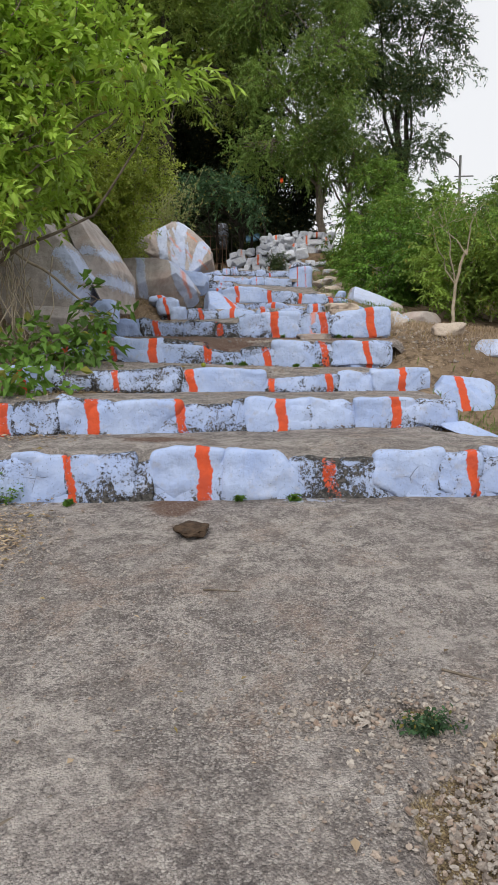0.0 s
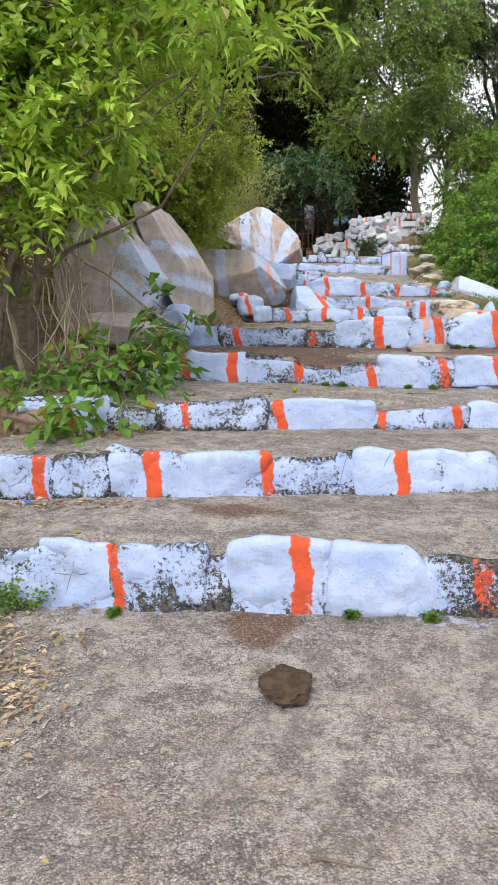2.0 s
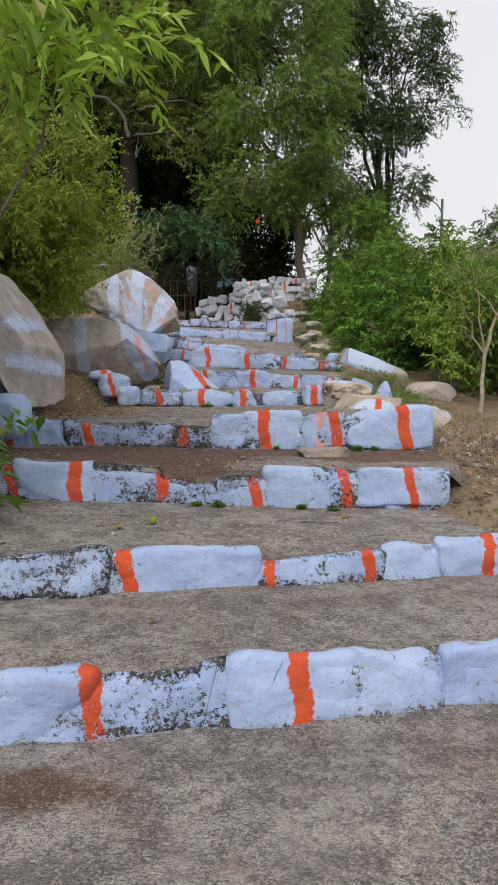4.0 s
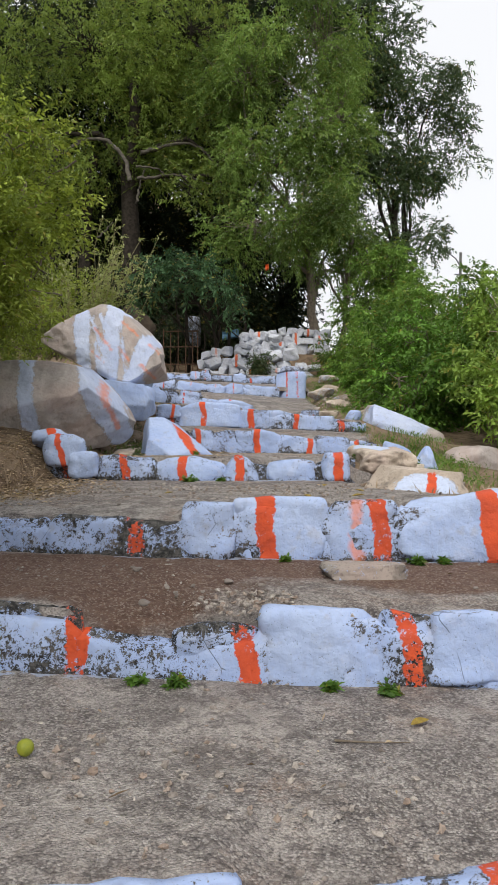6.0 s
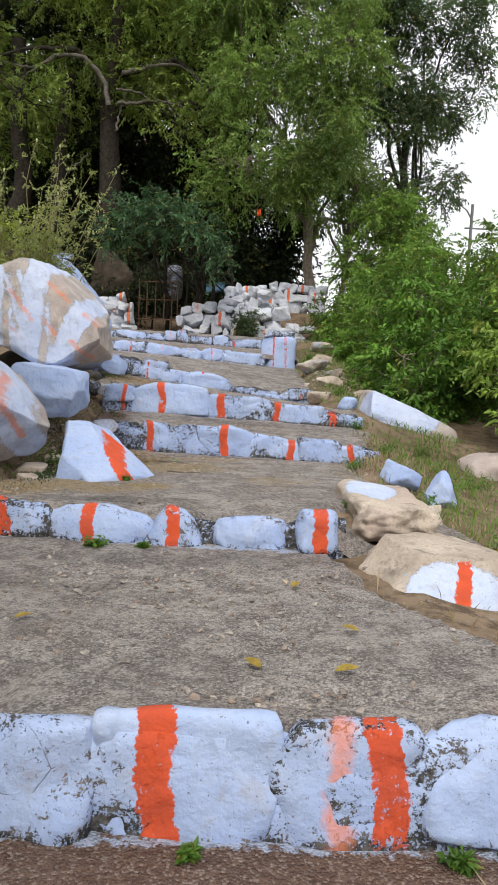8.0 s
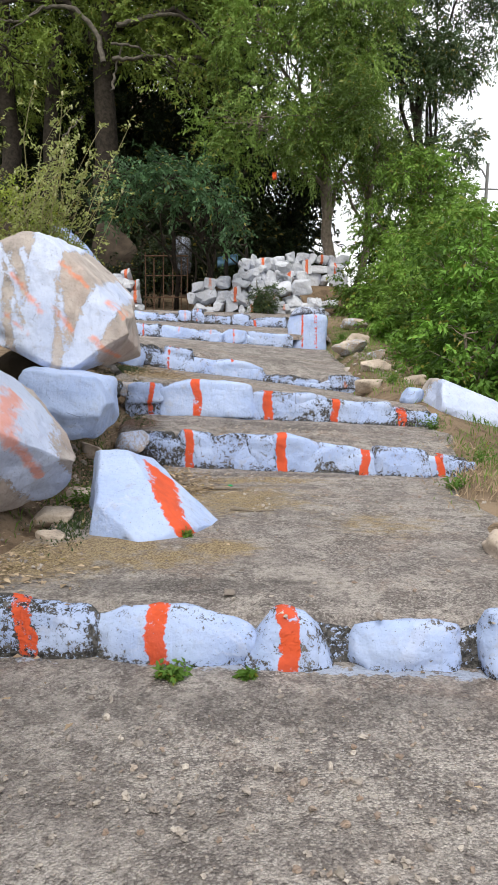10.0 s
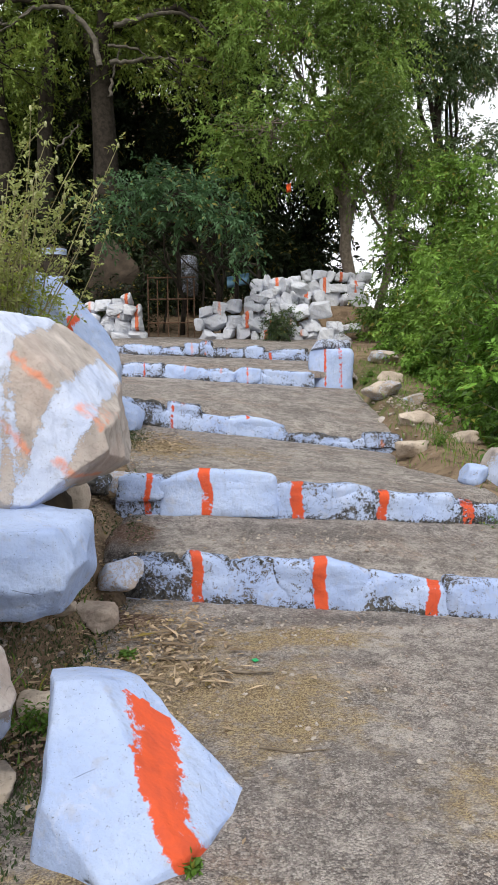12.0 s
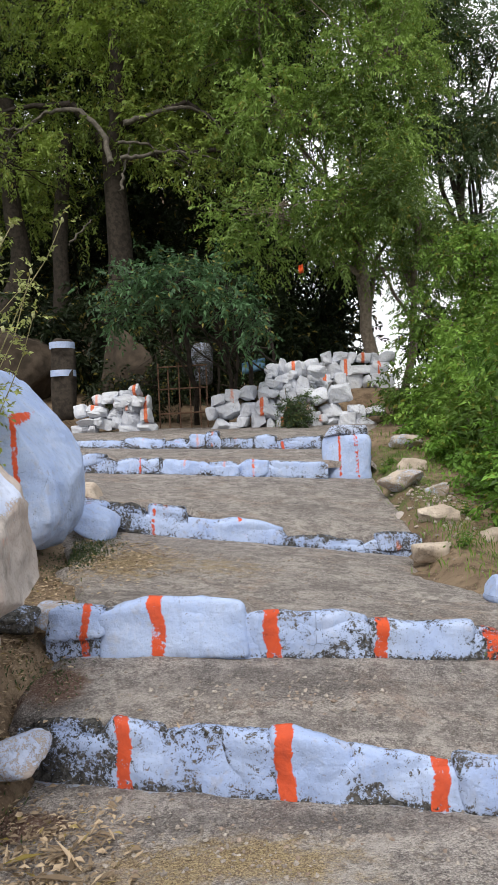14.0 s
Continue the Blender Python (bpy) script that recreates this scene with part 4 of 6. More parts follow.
# tall painted boulder
painted_rock("boulder", (-1.40, 15.45, 2.76), (0.74, 0.72, 0.52), 14, "big pinkish boulder with broad white bands and orange strokes", 0.0,
             bands=(((-1.63, 3.14), (-1.60, 2.50), 0.17), ((-1.26, 3.28), (-1.30, 2.40), 0.20), ((-0.80, 3.02), (-1.04, 2.32), 0.20), ((-1.52, 3.1), (-1.30, 2.45), 0.045), ((-1.42, 3.15), (-1.22, 2.5), 0.04), ((-1.18, 3.0), (-1.10, 2.35), 0.04), ((-1.46, 2.8), (-1.40, 2.4), 0.04), ((-1.0, 2.75), (-0.95, 2.4), 0.035)),
             pinks=(((-1.48, 2.98), (-1.28, 2.72), 0.06), ((-1.5, 2.7), (-1.36, 2.55), 0.05), ((-1.16, 3.06), (-0.99, 2.91), 0.06), ((-0.88, 3.05), (-0.70, 2.80), 0.07), ((-0.93, 2.55), (-0.81, 2.40), 0.07), ((-0.85, 2.80), (-0.73, 2.70), 0.06), ((-1.2, 2.75), (-1.08, 2.6), 0.06)),
             n=64, power=6, cuts=4, depth=1.15, planes=((0.71, -0.1, 0.70, 0.47), (-0.47, 0, -0.88, 0.30), (-0.5, -0.1, 0.85, 0.52), (0.3, -0.9, 0.3, 0.56), (0.6, -0.2, -0.75, 0.66)), group=G, category="boulder")
painted_rock("boulder", (-1.72, 18.3, 2.95), (0.56, 0.55, 0.74), 15, "pointed whitewashed boulder with one orange stripe", 0.95, (((-1.50, 3.30), (-1.40, 2.40), 0.045),), n=34, power=6, cuts=3, depth=1.15,
             planes=((0.8, -0.1, 0.55, 0.37), (-0.75, 0, 0.65, 0.55), (0.15, -0.95, 0.2, 0.46)), group=G, category="boulder")
painted_rock("boulder", (-1.06, 14.62, 2.09), (0.35, 0.36, 0.23), 16, "rounded whitewashed boulder propped under a bigger one", 1.0, (), turn=(0, 6, 14), n=20, power=8, cuts=3, depth=1.2, planes=((0.1, -0.95, 0.25, 0.29), (0.85, -0.35, -0.3, 0.30), (0.75, -0.3, 0.6, 0.30), (0.08, 0.0, 1, 0.25), (0.35, -0.6, -0.75, 0.30)), group=G, category="boulder")
painted_rock("boulder", (-1.50, 14.15, 1.85), (0.34, 0.36, 0.26), 46, "bare grey rounded rock wedged between the painted ones", -2.4, n=14, group=G, category="boulder")
# prop in the gap under the boulder, the gap's shade in its colour
painted_rock("boulder", (-1.40, 15.6, 2.12), (0.40, 0.45, 0.34), 47, "dark rock propping up the painted boulder, shade in its colour", -2.4, n=14, group=G, category="boulder", mat=SHADE_ROCK)
# the cone-shaped stone on the long landing
painted_rock("marker_stone", (-0.39, 13.70, 1.68), (0.44, 0.55, 0.33), 17, "cone-shaped whitewashed stone with a bold orange stripe", 0.9, (((-0.45, 1.88), (-0.07, 1.40), 0.062),),
             n=40, power=9, cuts=0, group=G, planes=((0, -0.52, 0.855, 0.150), (0.59, -0.1, 0.80, 0.085), (0.0, 0.35, 0.94, 0.25), (-0.97, -0.2, 0.15, 0.33), (0.92, -0.38, 0.1, 0.33), (-0.55, -0.80, 0.25, 0.40), (0.3, -0.9, 0.2, 0.45), (0.6, 0.8, 0.1, 0.22), (0.59, -0.1, 0.80, 0.085)))
# right side
painted_rock("rock", (1.60, 11.75, 1.37), (0.37, 0.50, 0.22), 18, "low buff rock, its face whitewashed with an orange stripe", [(1.64, 11.35, 1.40, 0.25, 0.45, 0.13)],
             (((1.72, 1.60), (1.62, 1.25), 0.075),), n=36, power=7, cuts=5, depth=1.1, rough=0.08, planes=((0.0, -0.75, 0.66, 0.28), (-0.7, -0.25, 0.66, 0.26), (0.1, 0.05, 1, 0.17), (0.6, -0.6, 0.5, 0.36)), group=G, mat=BUFF)
painted_rock("rock", (1.52, 12.55, 1.50), (0.24, 0.5, 0.16), 19, "flat buff rock lying in the path's edge", [(1.46, 12.7, 1.66, 0.16, 0.3, 0.1)], n=24, power=6, cuts=4, depth=1.1, rough=0.09, group=G, mat=BUFF)
painted_rock("rock", (-2.30, 7.05, 0.90), (0.26, 0.20, 0.12), 48, "brown rounded rock at the end of a step", -2.2, n=16, rough=0.08, group=G, mat=BROWN_ROCK)
painted_rock("rock", (2.90, 17.7, 1.74), (0.64, 0.42, 0.36), 20, "tilted flat block, whitewashed on top", [(2.75, 17.3, 1.88, 0.62, 0.8, 0.34)], n=18, power=8, cuts=2, depth=1.3,
             planes=((0.41, 0, 0.91, 0.16), (-0.36, 0, -0.93, 0.17), (0.2, -0.65, 0.75, 0.24), (-0.9, 0, 0.3, 0.55)), group=G)
painted_rock("rock", (2.05, 14.15, 1.50), (0.16, 0.16, 0.12), 21, "small whitewashed angular rock", 0.9, turn=(0, 30, 20), n=12, power=8, cuts=7, depth=0.95, group=G)
painted_rock("rock", (2.28, 13.9, 1.44), (0.12, 0.14, 0.13), 22, "small whitewashed angular rock", 0.85, turn=(20, -20, 0), n=12, power=8, cuts=7, depth=0.95, group=G)
painted_rock("rock", (3.65, 16.2, 1.20), (0.48, 0.45, 0.30), 23, "bare grey rounded rock in the grass", -2.0, n=14, group=G)
painted_rock("rock", (2.12, 17.6, 1.91), (0.14, 0.15, 0.10), 24, "small whitewashed rock beside the path", 0.7, n=10, group=G)
painted_rock("rock", (2.15, 7.85, 0.62), (0.40, 0.24, 0.22), 25, "whitewashed rock ending a step, orange stripe across it", 1.0, (((2.12, 0.86), (2.20, 0.4), 0.09),), turn=(0, 4, 4), n=16, power=4, group=G)
painted_rock("rock", (1.95, 6.55, 0.44), (0.34, 0.14, 0.08), 26, "thin whitewashed slab sloping off a step's end", 0.9, turn=(0, 24, 0), n=12, power=5, group=G)
painted_rock("rock", (2.9, 8.9, 1.0), (0.42, 0.35, 0.17), 27, "pale grey rock half sunk beside the stairs", 0.15, n=14, group=G)
painted_rock("rock", (1.55, 22.85, 2.52), (0.335, 0.24, 0.36), 28, "squared whitewashed block with two orange lines", 1.1, (((1.44, 2.9), (1.44, 2.3), 0.035), ((1.66, 2.9), (1.68, 2.3), 0.05)), n=14, power=7, cuts=3, group=G)
painted_rock("rock", (1.55, 22.95, 2.93), (0.32, 0.25, 0.13), 29, "rough speckled stone lying on the squared block", 0.1, n=12, power=4, group=G, bare=0.0)
painted_rock("rock", (2.0, 20.6, 1.95), (0.30, 0.3, 0.12), 30, "buff stone sunk at the path's edge", -0.5, n=12, group=G)
painted_rock("rock", (2.65, 20.85, 1.88), (0.20, 0.2, 0.12), 31, "small whitewashed angular rock", 0.9, n=10, group=G)
painted_rock("rock", (-1.42, 12.6, 1.72), (0.2, 0.2, 0.12), 32, "small whitewashed rock with an orange dab", 0.8, (((-1.44, 1.85), (-1.36, 1.65), 0.07),), n=12, group=G)
painted_rock("rock", (-1.78, 9.6, 1.50), (0.20, 0.22, 0.2), 33, "rounded whitewashed rock at the step end", 0.95, n=12, group=G)
painted_rock("rock", (-2.3, 9.5, 1.42), (0.5, 0.3, 0.22), 34, "dark brown rock under the slabs", -2.0, n=14, group=G)
painted_rock("loose_stone", (0.82, 9.50, 1.195), (0.21, 0.10, 0.052), 35, "loose flat grey stone lying on the tread", -0.4, mat=STONE, n=20, power=9, cuts=7, depth=1.0, rough=0.10, bare=1.0)
painted_rock("rock", (-0.92, 16.95, 1.98), (0.14, 0.14, 0.09), 36, "speckled grey rock at the step's end", 0.0, n=12, power=5, cuts=8, group=G)
painted_rock("rock", (-0.78, 15.75, 1.66), (0.16, 0.16, 0.1), 37, "small speckled rock at the step's end", 0.1, n=10, group=G)
painted_rock("rock", (-1.25, 19.3, 2.25), (0.3, 0.3, 0.16), 38, "small whitewashed rock beside the path", 0.7, turn=(0, 25, 0), n=12, group=G)
for i, (x, y, sx) in enumerate(((2.05, 21.4, 0.28), (2.35, 22.2, 0.2), (2.2, 20.0, 0.22), (2.5, 23.4, 0.24), (1.95, 19.1, 0.2), (2.7, 19.6, 0.18), (2.45, 21.1, 0.16), (-1.7, 20.5, 0.3), (-1.3, 16.3, 0.25), (2.0, 10.6, 0.25), (2.5, 9.6, 0.2), (1.95, 13.2, 0.16))):
    painted_rock("rock", (x, y, float(land_z(x, y)) + sx * 0.25), (sx, sx * 0.8, sx * 0.55), 300 + i, "buff earthy rock half sunk at the path's edge", -1.6 if i % 3 else -0.2, mat=BUFF, n=10, power=5, cuts=9, depth=0.95, rough=0.08, group=G)
for i, (x, y, sx, paint) in enumerate(((-0.92, 14.35, 0.11, -1.6), (-0.86, 15.35, 0.13, -1.6), (-1.02, 15.15, 0.10, -1.6), (-0.98, 13.75, 0.12, -1.6), (-0.90, 13.3, 0.08, -1.6), (-1.1, 16.7, 0.14, -0.4))):
    painted_rock("rock", (x, y, float(land_z(x, y)) + sx * 0.5), (sx, sx * 0.85, sx * 0.6), 340 + i, "small speckled rock in the mossy bank" if paint > -1 else "small buff rock in the mossy bank", paint, mat=STONE if paint > -1 else BUFF, n=12, power=5, cuts=9, depth=0.98, rough=0.08, group=G, bare=0.0 if paint > -1 else 1.0)
# brown rocks under the trees, the trees' shade put into their colour
painted_rock("boulder", (-2.9, 29.6, 4.5), (0.8, 0.7, 0.8), 39, "brown weathered boulder, the trees' shade put into its colour", -2.2, n=18, power=6, cuts=12, depth=0.95, rough=0.09, mat=SHADE_ROCK, category="boulder")
painted_rock("boulder", (-5.6, 29.4, 4.4), (1.2, 1.0, 1.3), 40, "brown weathered boulder, the trees' shade put into its colour", -2.2, n=18, power=6, cuts=12, depth=0.95, rough=0.09, mat=SHADE_ROCK, category="boulder")
painted_rock("boulder", (-1.0, 28.3, 4.35), (0.24, 0.3, 0.45), 41, "upright mottled white stone under the trees", -0.2, n=14, power=7, cuts=6, depth=1.05, bare=0.0)


# ---- dry-stone walls at the top ----
def stone_pile(name, label, rows, seed, y0, dy=0.4):
    """Courses of rough blocks, each its own stone. rows: left x, right x, base z, top z, count per course."""
    r = np.random.RandomState(seed)
    ob = place(name, ((rows[0][0] + rows[0][1]) / 2, y0, rows[0][2]), label, "wall")
    for xl, xr, zb, zt, size, paint in rows:
        z = zb - 0.04
        while z < zt - 0.08:
            h = size * r.uniform(0.75, 1.15)
            x = xl + r.uniform(-0.1, 0.1)
            while x < xr - 0.08:
                w = size * r.uniform(0.6, 1.7)
                hh = h * r.uniform(0.8, 1.3)
                c = (x + w / 2, y0 + dy * 0.5 + r.uniform(-0.09, 0.09) + (z - zb) * 0.12, z + hh / 2 + r.uniform(-0.03, 0.03))
                v, q = boulder_points(c, (w / 2 * 1.12, dy * 0.5, hh / 2 * 1.14), r.randint(1, 9999), 7, 9.0, 9, 0.08, (r.uniform(-8, 8), r.uniform(-13, 13), r.uniform(-10, 10)), 1.12)
                stripe = 0.045 - np.abs(v[:, 0] - c[0]) if r.uniform() < 0.16 else np.full(len(v), -1.0)
                part("stone", v, q, LIT_LIME, ob, smooth=False, white=paint * r.uniform(0.6, 1.1), orange=np.where(r.uniform() < 0.6, stripe - 0.01, -1.0), pink=stripe, bare=0.4)
                x += w
            z += h
    return ob


stone_pile("dry_stone_wall", "low heap of whitewashed dry-laid stones", [(-3.4, -2.9, 3.0, 3.45, 0.21, 1.0), (-3.0, -2.3, 3.1, 3.66, 0.23, 1.0), (-2.5, -1.8, 2.95, 3.50, 0.24, 1.0), (-2.5, -2.05, 3.50, 3.85, 0.22, 1.0)], 71, 26.4)
stone_pile("dry_stone_wall", "whitewashed dry-laid stone wall with orange strokes",
           [(-0.71, -0.21, 2.95, 3.56, 0.29, 1.0), (-0.21, 0.33, 3.0, 3.74, 0.25, 0.9), (0.33, 0.82, 3.0, 3.86, 0.19, 0.8), (0.82, 1.32, 3.0, 4.05, 0.24, 0.9), (1.32, 1.92, 2.95, 3.62, 0.30, 0.9), (1.9, 2.5, 2.9, 3.35, 0.24, 0.3)], 72, 26.4)
stone_pile("dry_stone_wall", "whitewashed middle tier of dry-laid stones", [(0.5, 1.6, 3.45, 4.15, 0.22, 0.9)], 74, 26.95)
stone_pile("dry_stone_wall", "whitewashed upper wall of dry-laid stones", [(1.55, 2.95, 3.75, 4.50, 0.27, 0.7)], 73, 28.2)


# ---- iron gate, banded tree trunk, lamp pole ----
def iron_gate():
    ob = place("iron_gate", (-1.3, 27.2, 3.0), "rusty thin iron grille gate under the trees", "gate")
    for x in (-1.78, -1.58, -1.36, -1.14, -0.94, -0.80):
        v, f = tube([(x, 27.2, 3.0), (x, 27.2, 4.3 + 0.1 * math.sin(9 * x))], [0.016, 0.016], 6)
        part("bar", v, f, IRON, ob)
    for z in (3.3, 3.8, 4.25):
        v, f = tube([(-1.8, 27.18, z), (-0.78, 27.18, z + 0.02)], [0.018, 0.018], 6)
        part("rail", v, f, IRON, ob)
    return ob


iron_gate()


# a tree trunk with two white painted bands, drawn as a short shaft
def painted_trunk():
    ob = place("banded_trunk", (-3.75, 27.3, 3.4), "dark upright tree trunk with two white painted bands", "post")
    v, q = boulder_points((-3.75, 27.3, 4.1), (0.24, 0.22, 0.85), 77, 10, 6.0, 4, 0.03)
    part("shaft", v, q, DARK_BARK, ob)
    for z in (4.15, 4.72):
        v, f = tube([(-3.75, 27.3, z), (-3.75, 27.3, z + 0.13)], [0.26, 0.26], 10)
        part("band", v, f, STONE, ob, "white painted band", white=0.7, orange=-1.0, pink=-1.0, bare=0.0)
    return ob


painted_trunk()


def lamp_pole():
    x, y = 11.75, 43.0
    ob = place("street_lamp", (x, y, 1.0), "grey pole with a small street lamp on an arm", "street lamp")
    v, f = tube([(x, y, 0.0), (x, y, 6), (x, y, 10.0)], [0.10, 0.09, 0.07], 8)
    part("pole", v, f, GREY, ob)
    v, f = tube([(x, y, 9.3), (x - 0.25, y, 9.7), (x - 0.6, y, 9.95)], [0.04, 0.035, 0.03], 6)
    part("arm", v, f, GREY, ob)
    v, q = boulder_points((x - 0.72, y, 10.05), (0.26, 0.12, 0.08), 5, 5, 5, 0, 0.0, (0, 30, 0))
    part("lamp_head", v, q, GREY, ob)
    v, f = tube([(x - 0.3, y, 8.9), (x + 0.75, y, 8.9)], [0.04, 0.04], 5)
    part("crossarm", v, f, GREY, ob)
    return ob


lamp_pole()

# ---- trees and bushes ----
# near tree at the left: slim stems, bright feathered leaves
woody("tree", (-2.9, 8.3, 0.9), [(-2.6, 8.3, 3.3, 1.2, 0.9, 0.9), (-3.6, 8.2, 3.6, 1.3, 1.0, 1.3), (-2.3, 8.0, 4.3, 1.1, 0.9, 0.9), (-3.4, 8.6, 5.0, 1.6, 1.2, 1.1), (-1.5, 7.8, 4.1, 0.7, 0.6, 0.5),
                                 (-2.5, 7.6, 2.85, 0.45, 0.45, 0.42), (-0.95, 7.6, 3.65, 0.42, 0.4, 0.28), (-3.9, 7.6, 2.6, 0.9, 0.7, 0.8)], 201, (BARK, LEAF_NEAR),
      [((-2.95, 8.4, 0.8), (-2.5, 8.3, 3.0), 0.055, 0.03), ((-3.05, 8.2, 0.8), (-3.4, 8.3, 3.2), 0.06, 0.03), ((-3.2, 8.5, 0.8), (-2.9, 8.1, 3.4), 0.05, 0.03), ((-2.75, 8.0, 0.75), (-3.0, 7.7, 2.6), 0.04, 0.02)],
      "slim-stemmed tree with bright green feathered leaves overhanging the steps", "tree", 2500, (0.12, 0.06), 0.34, 12, 0.3, twigs=220, twig_r=0.006, shell=0.3, lift=0.2)


def reaching_branch():
    """Long compound leaves on a branch that reaches over the steps."""
    r = np.random.RandomState(77)
    ob = place("branch", (-2.2, 7.9, 3.6), "leafy branch with long compound leaves reaching over the steps", "branch")
    piece, line = limb(r, (-2.2, 7.9, 3.7), (-0.45, 7.35, 3.55), 0.02, 0.006, 0.08, 9, 5)
    part("stem", *piece, BARK, ob)
    start = np.repeat(line[2:], 5, 0) + r.normal(size=(35, 3)) * 0.03
    head = np.stack([r.uniform(-0.3, 1.0, 35), r.normal(size=35) * 0.8, r.uniform(-0.5, 0.5, 35)], 1)
    part("foliage", *sprays(r, start, head, 0.38, 16, 0.13, 0.034, 0.35), LEAF_NEAR, ob, smooth=False, tone=0.75)


reaching_branch()

# pale bent stem and hanging roots in front of the slabs
def hanging_roots():
    r = np.random.RandomState(31)
    ob = place("bare_stems", (-2.4, 8.5, 1.0), "bare pale stems and hanging roots of the bush", "stems")
    v, f = limb(r, (-2.25, 8.7, 2.9), (-2.62, 8.5, 2.05), 0.05, 0.035, 0.1, 7, 7)[0]
    part("stem", v, f, PALE_BARK, ob, "thick pale bent stem")
    v, f = limb(r, (-2.62, 8.5, 2.3), (-1.62, 8.6, 1.55), 0.022, 0.010, 0.16, 9, 6)[0]
    part("stem", v, f, PALE_BARK, ob)
    pieces = [limb(r, (-2.9 + r.uniform(0, 0.9), 8.4 + r.uniform(-0.3, 0.3), r.uniform(1.7, 2.4)), (-2.95 + r.uniform(0, 1.0), 8.2 + r.uniform(-0.4, 0.3), r.uniform(1.0, 1.3)), 0.009, 0.004, 0.25, 8, 4)[0] for _ in range(34)]
    for v, f in pieces:
        part("root", v, f, PALE_BARK, ob)
    pieces = [limb(r, (-3.9 + r.uniform(0, 1.0), 8.1 + r.uniform(-0.4, 0.5), 0.8), (-3.9 + r.uniform(0, 1.1), 8.1 + r.uniform(-0.3, 0.3), r.uniform(2.2, 3.0)), 0.045, 0.025, 0.12, 8, 6)[0] for _ in range(8)]
    for v, f in pieces:
        part("stem", v, f, BARK, ob)


hanging_roots()

# low broad-leaved sprawl over the ends of the first steps
woody("shrub", (-2.1, 7.2, 0.8), [(-2.15, 7.9, 1.25, 0.35, 0.5, 0.22), (-1.8, 7.5, 1.05, 0.35, 0.35, 0.2), (-2.5, 7.4, 1.05, 0.4, 0.4, 0.2), (-1.95, 6.8, 1.0, 0.3, 0.3, 0.15), (-1.6, 7.8, 1.25, 0.28, 0.3, 0.28), (-1.6, 8.3, 1.5, 0.25, 0.3, 0.28)], 202, (BARK, LEAF_LOW),
      [((-2.6, 7.6, 0.75), (-2.2, 7.6, 1.1), 0.015, 0.008)], "low sprawling shrub with broad bright leaves over the step ends", "shrub", 135, (0.13, 0.08), 0.26, 6, 0.3, twigs=40, twig_r=0.005, crown_name="foliage", trunk_name="stem", shell=0.2)
woody("shrub", (-2.9, 6.3, 0.5), [(-3.0, 6.4, 0.9, 0.55, 0.5, 0.35), (-2.7, 5.7, 0.65, 0.4, 0.4, 0.25)], 203, (BARK, LEAF_LOW),
      [((-3.0, 6.4, 0.4), (-3.0, 6.3, 0.9), 0.012, 0.006)], "low leafy shrub at the foot of the bank", "shrub", 160, (0.10, 0.06), 0.24, 6, 0.3, twigs=30, twig_r=0.005, crown_name="foliage", trunk_name="stem", shell=0.2)

# yellow-green bushes behind the slabs
woody("bush", (-2.7, 12.6, 1.9), [(-2.75, 12.3, 3.1, 0.85, 0.8, 0.9), (-2.1, 12.6, 3.3, 0.6, 0.6, 0.75), (-2.9, 12.8, 4.1, 0.95, 0.9, 0.9), (-2.2, 13.1, 2.95, 0.7, 0.6, 0.5), (-3.8, 12.4, 3.5, 1.1, 1.0, 1.4),
                                  (-3.0, 13.6, 3.4, 0.9, 0.8, 1.0), (-1.68, 12.6, 4.34, 0.38, 0.6, 0.42), (-1.54, 12.6, 3.89, 0.38, 0.6, 0.42), (-1.64, 12.6, 3.34, 0.38, 0.6, 0.42), (-2.05, 12.6, 3.74, 0.38, 0.6, 0.42)], 204, (BARK, LEAF_YELLOW),
      [((-2.7, 12.6, 1.8), (-2.6, 12.5, 3.4), 0.04, 0.02), ((-2.9, 12.8, 1.8), (-3.2, 12.7, 3.6), 0.04, 0.02), ((-2.4, 12.7, 1.8), (-2.1, 12.7, 3.0), 0.03, 0.015)],
      "dense yellow-green bush above the boulders", "bush", 4600, (0.065, 0.028), 0.32, 12, 0.15, twigs=260, twig_r=0.006, shell=0.35, lift=0.3, crown_name="foliage", trunk_name="stem")
woody("bush", (-3.1, 10.9, 1.8), [(-3.2, 11.2, 3.0, 0.9, 0.7, 0.9), (-3.6, 11.3, 4.2, 1.1, 0.8, 1.1), (-2.5, 11.6, 3.6, 0.6, 0.5, 0.8), (-4.6, 10.6, 3.2, 1.2, 0.9, 1.6)], 205, (BARK, LEAF_YELLOW),
      [((-3.1, 11.2, 1.7), (-3.2, 11.3, 3.4), 0.04, 0.02), ((-3.5, 11.2, 1.7), (-3.7, 11.3, 3.8), 0.04, 0.02)],
      "tall yellow-green bush behind the granite slabs", "bush", 2600, (0.075, 0.032), 0.32, 12, 0.25, twigs=160, twig_r=0.006, shell=0.3, crown_name="foliage", trunk_name="stem")


SEED = plain("pale_seed_head", (0.30, 0.32, 0.16), (0.46, 0.46, 0.26), 60)
WEED_STEM = plain("weed_stem", (0.20, 0.19, 0.09), (0.30, 0.27, 0.15), 20)
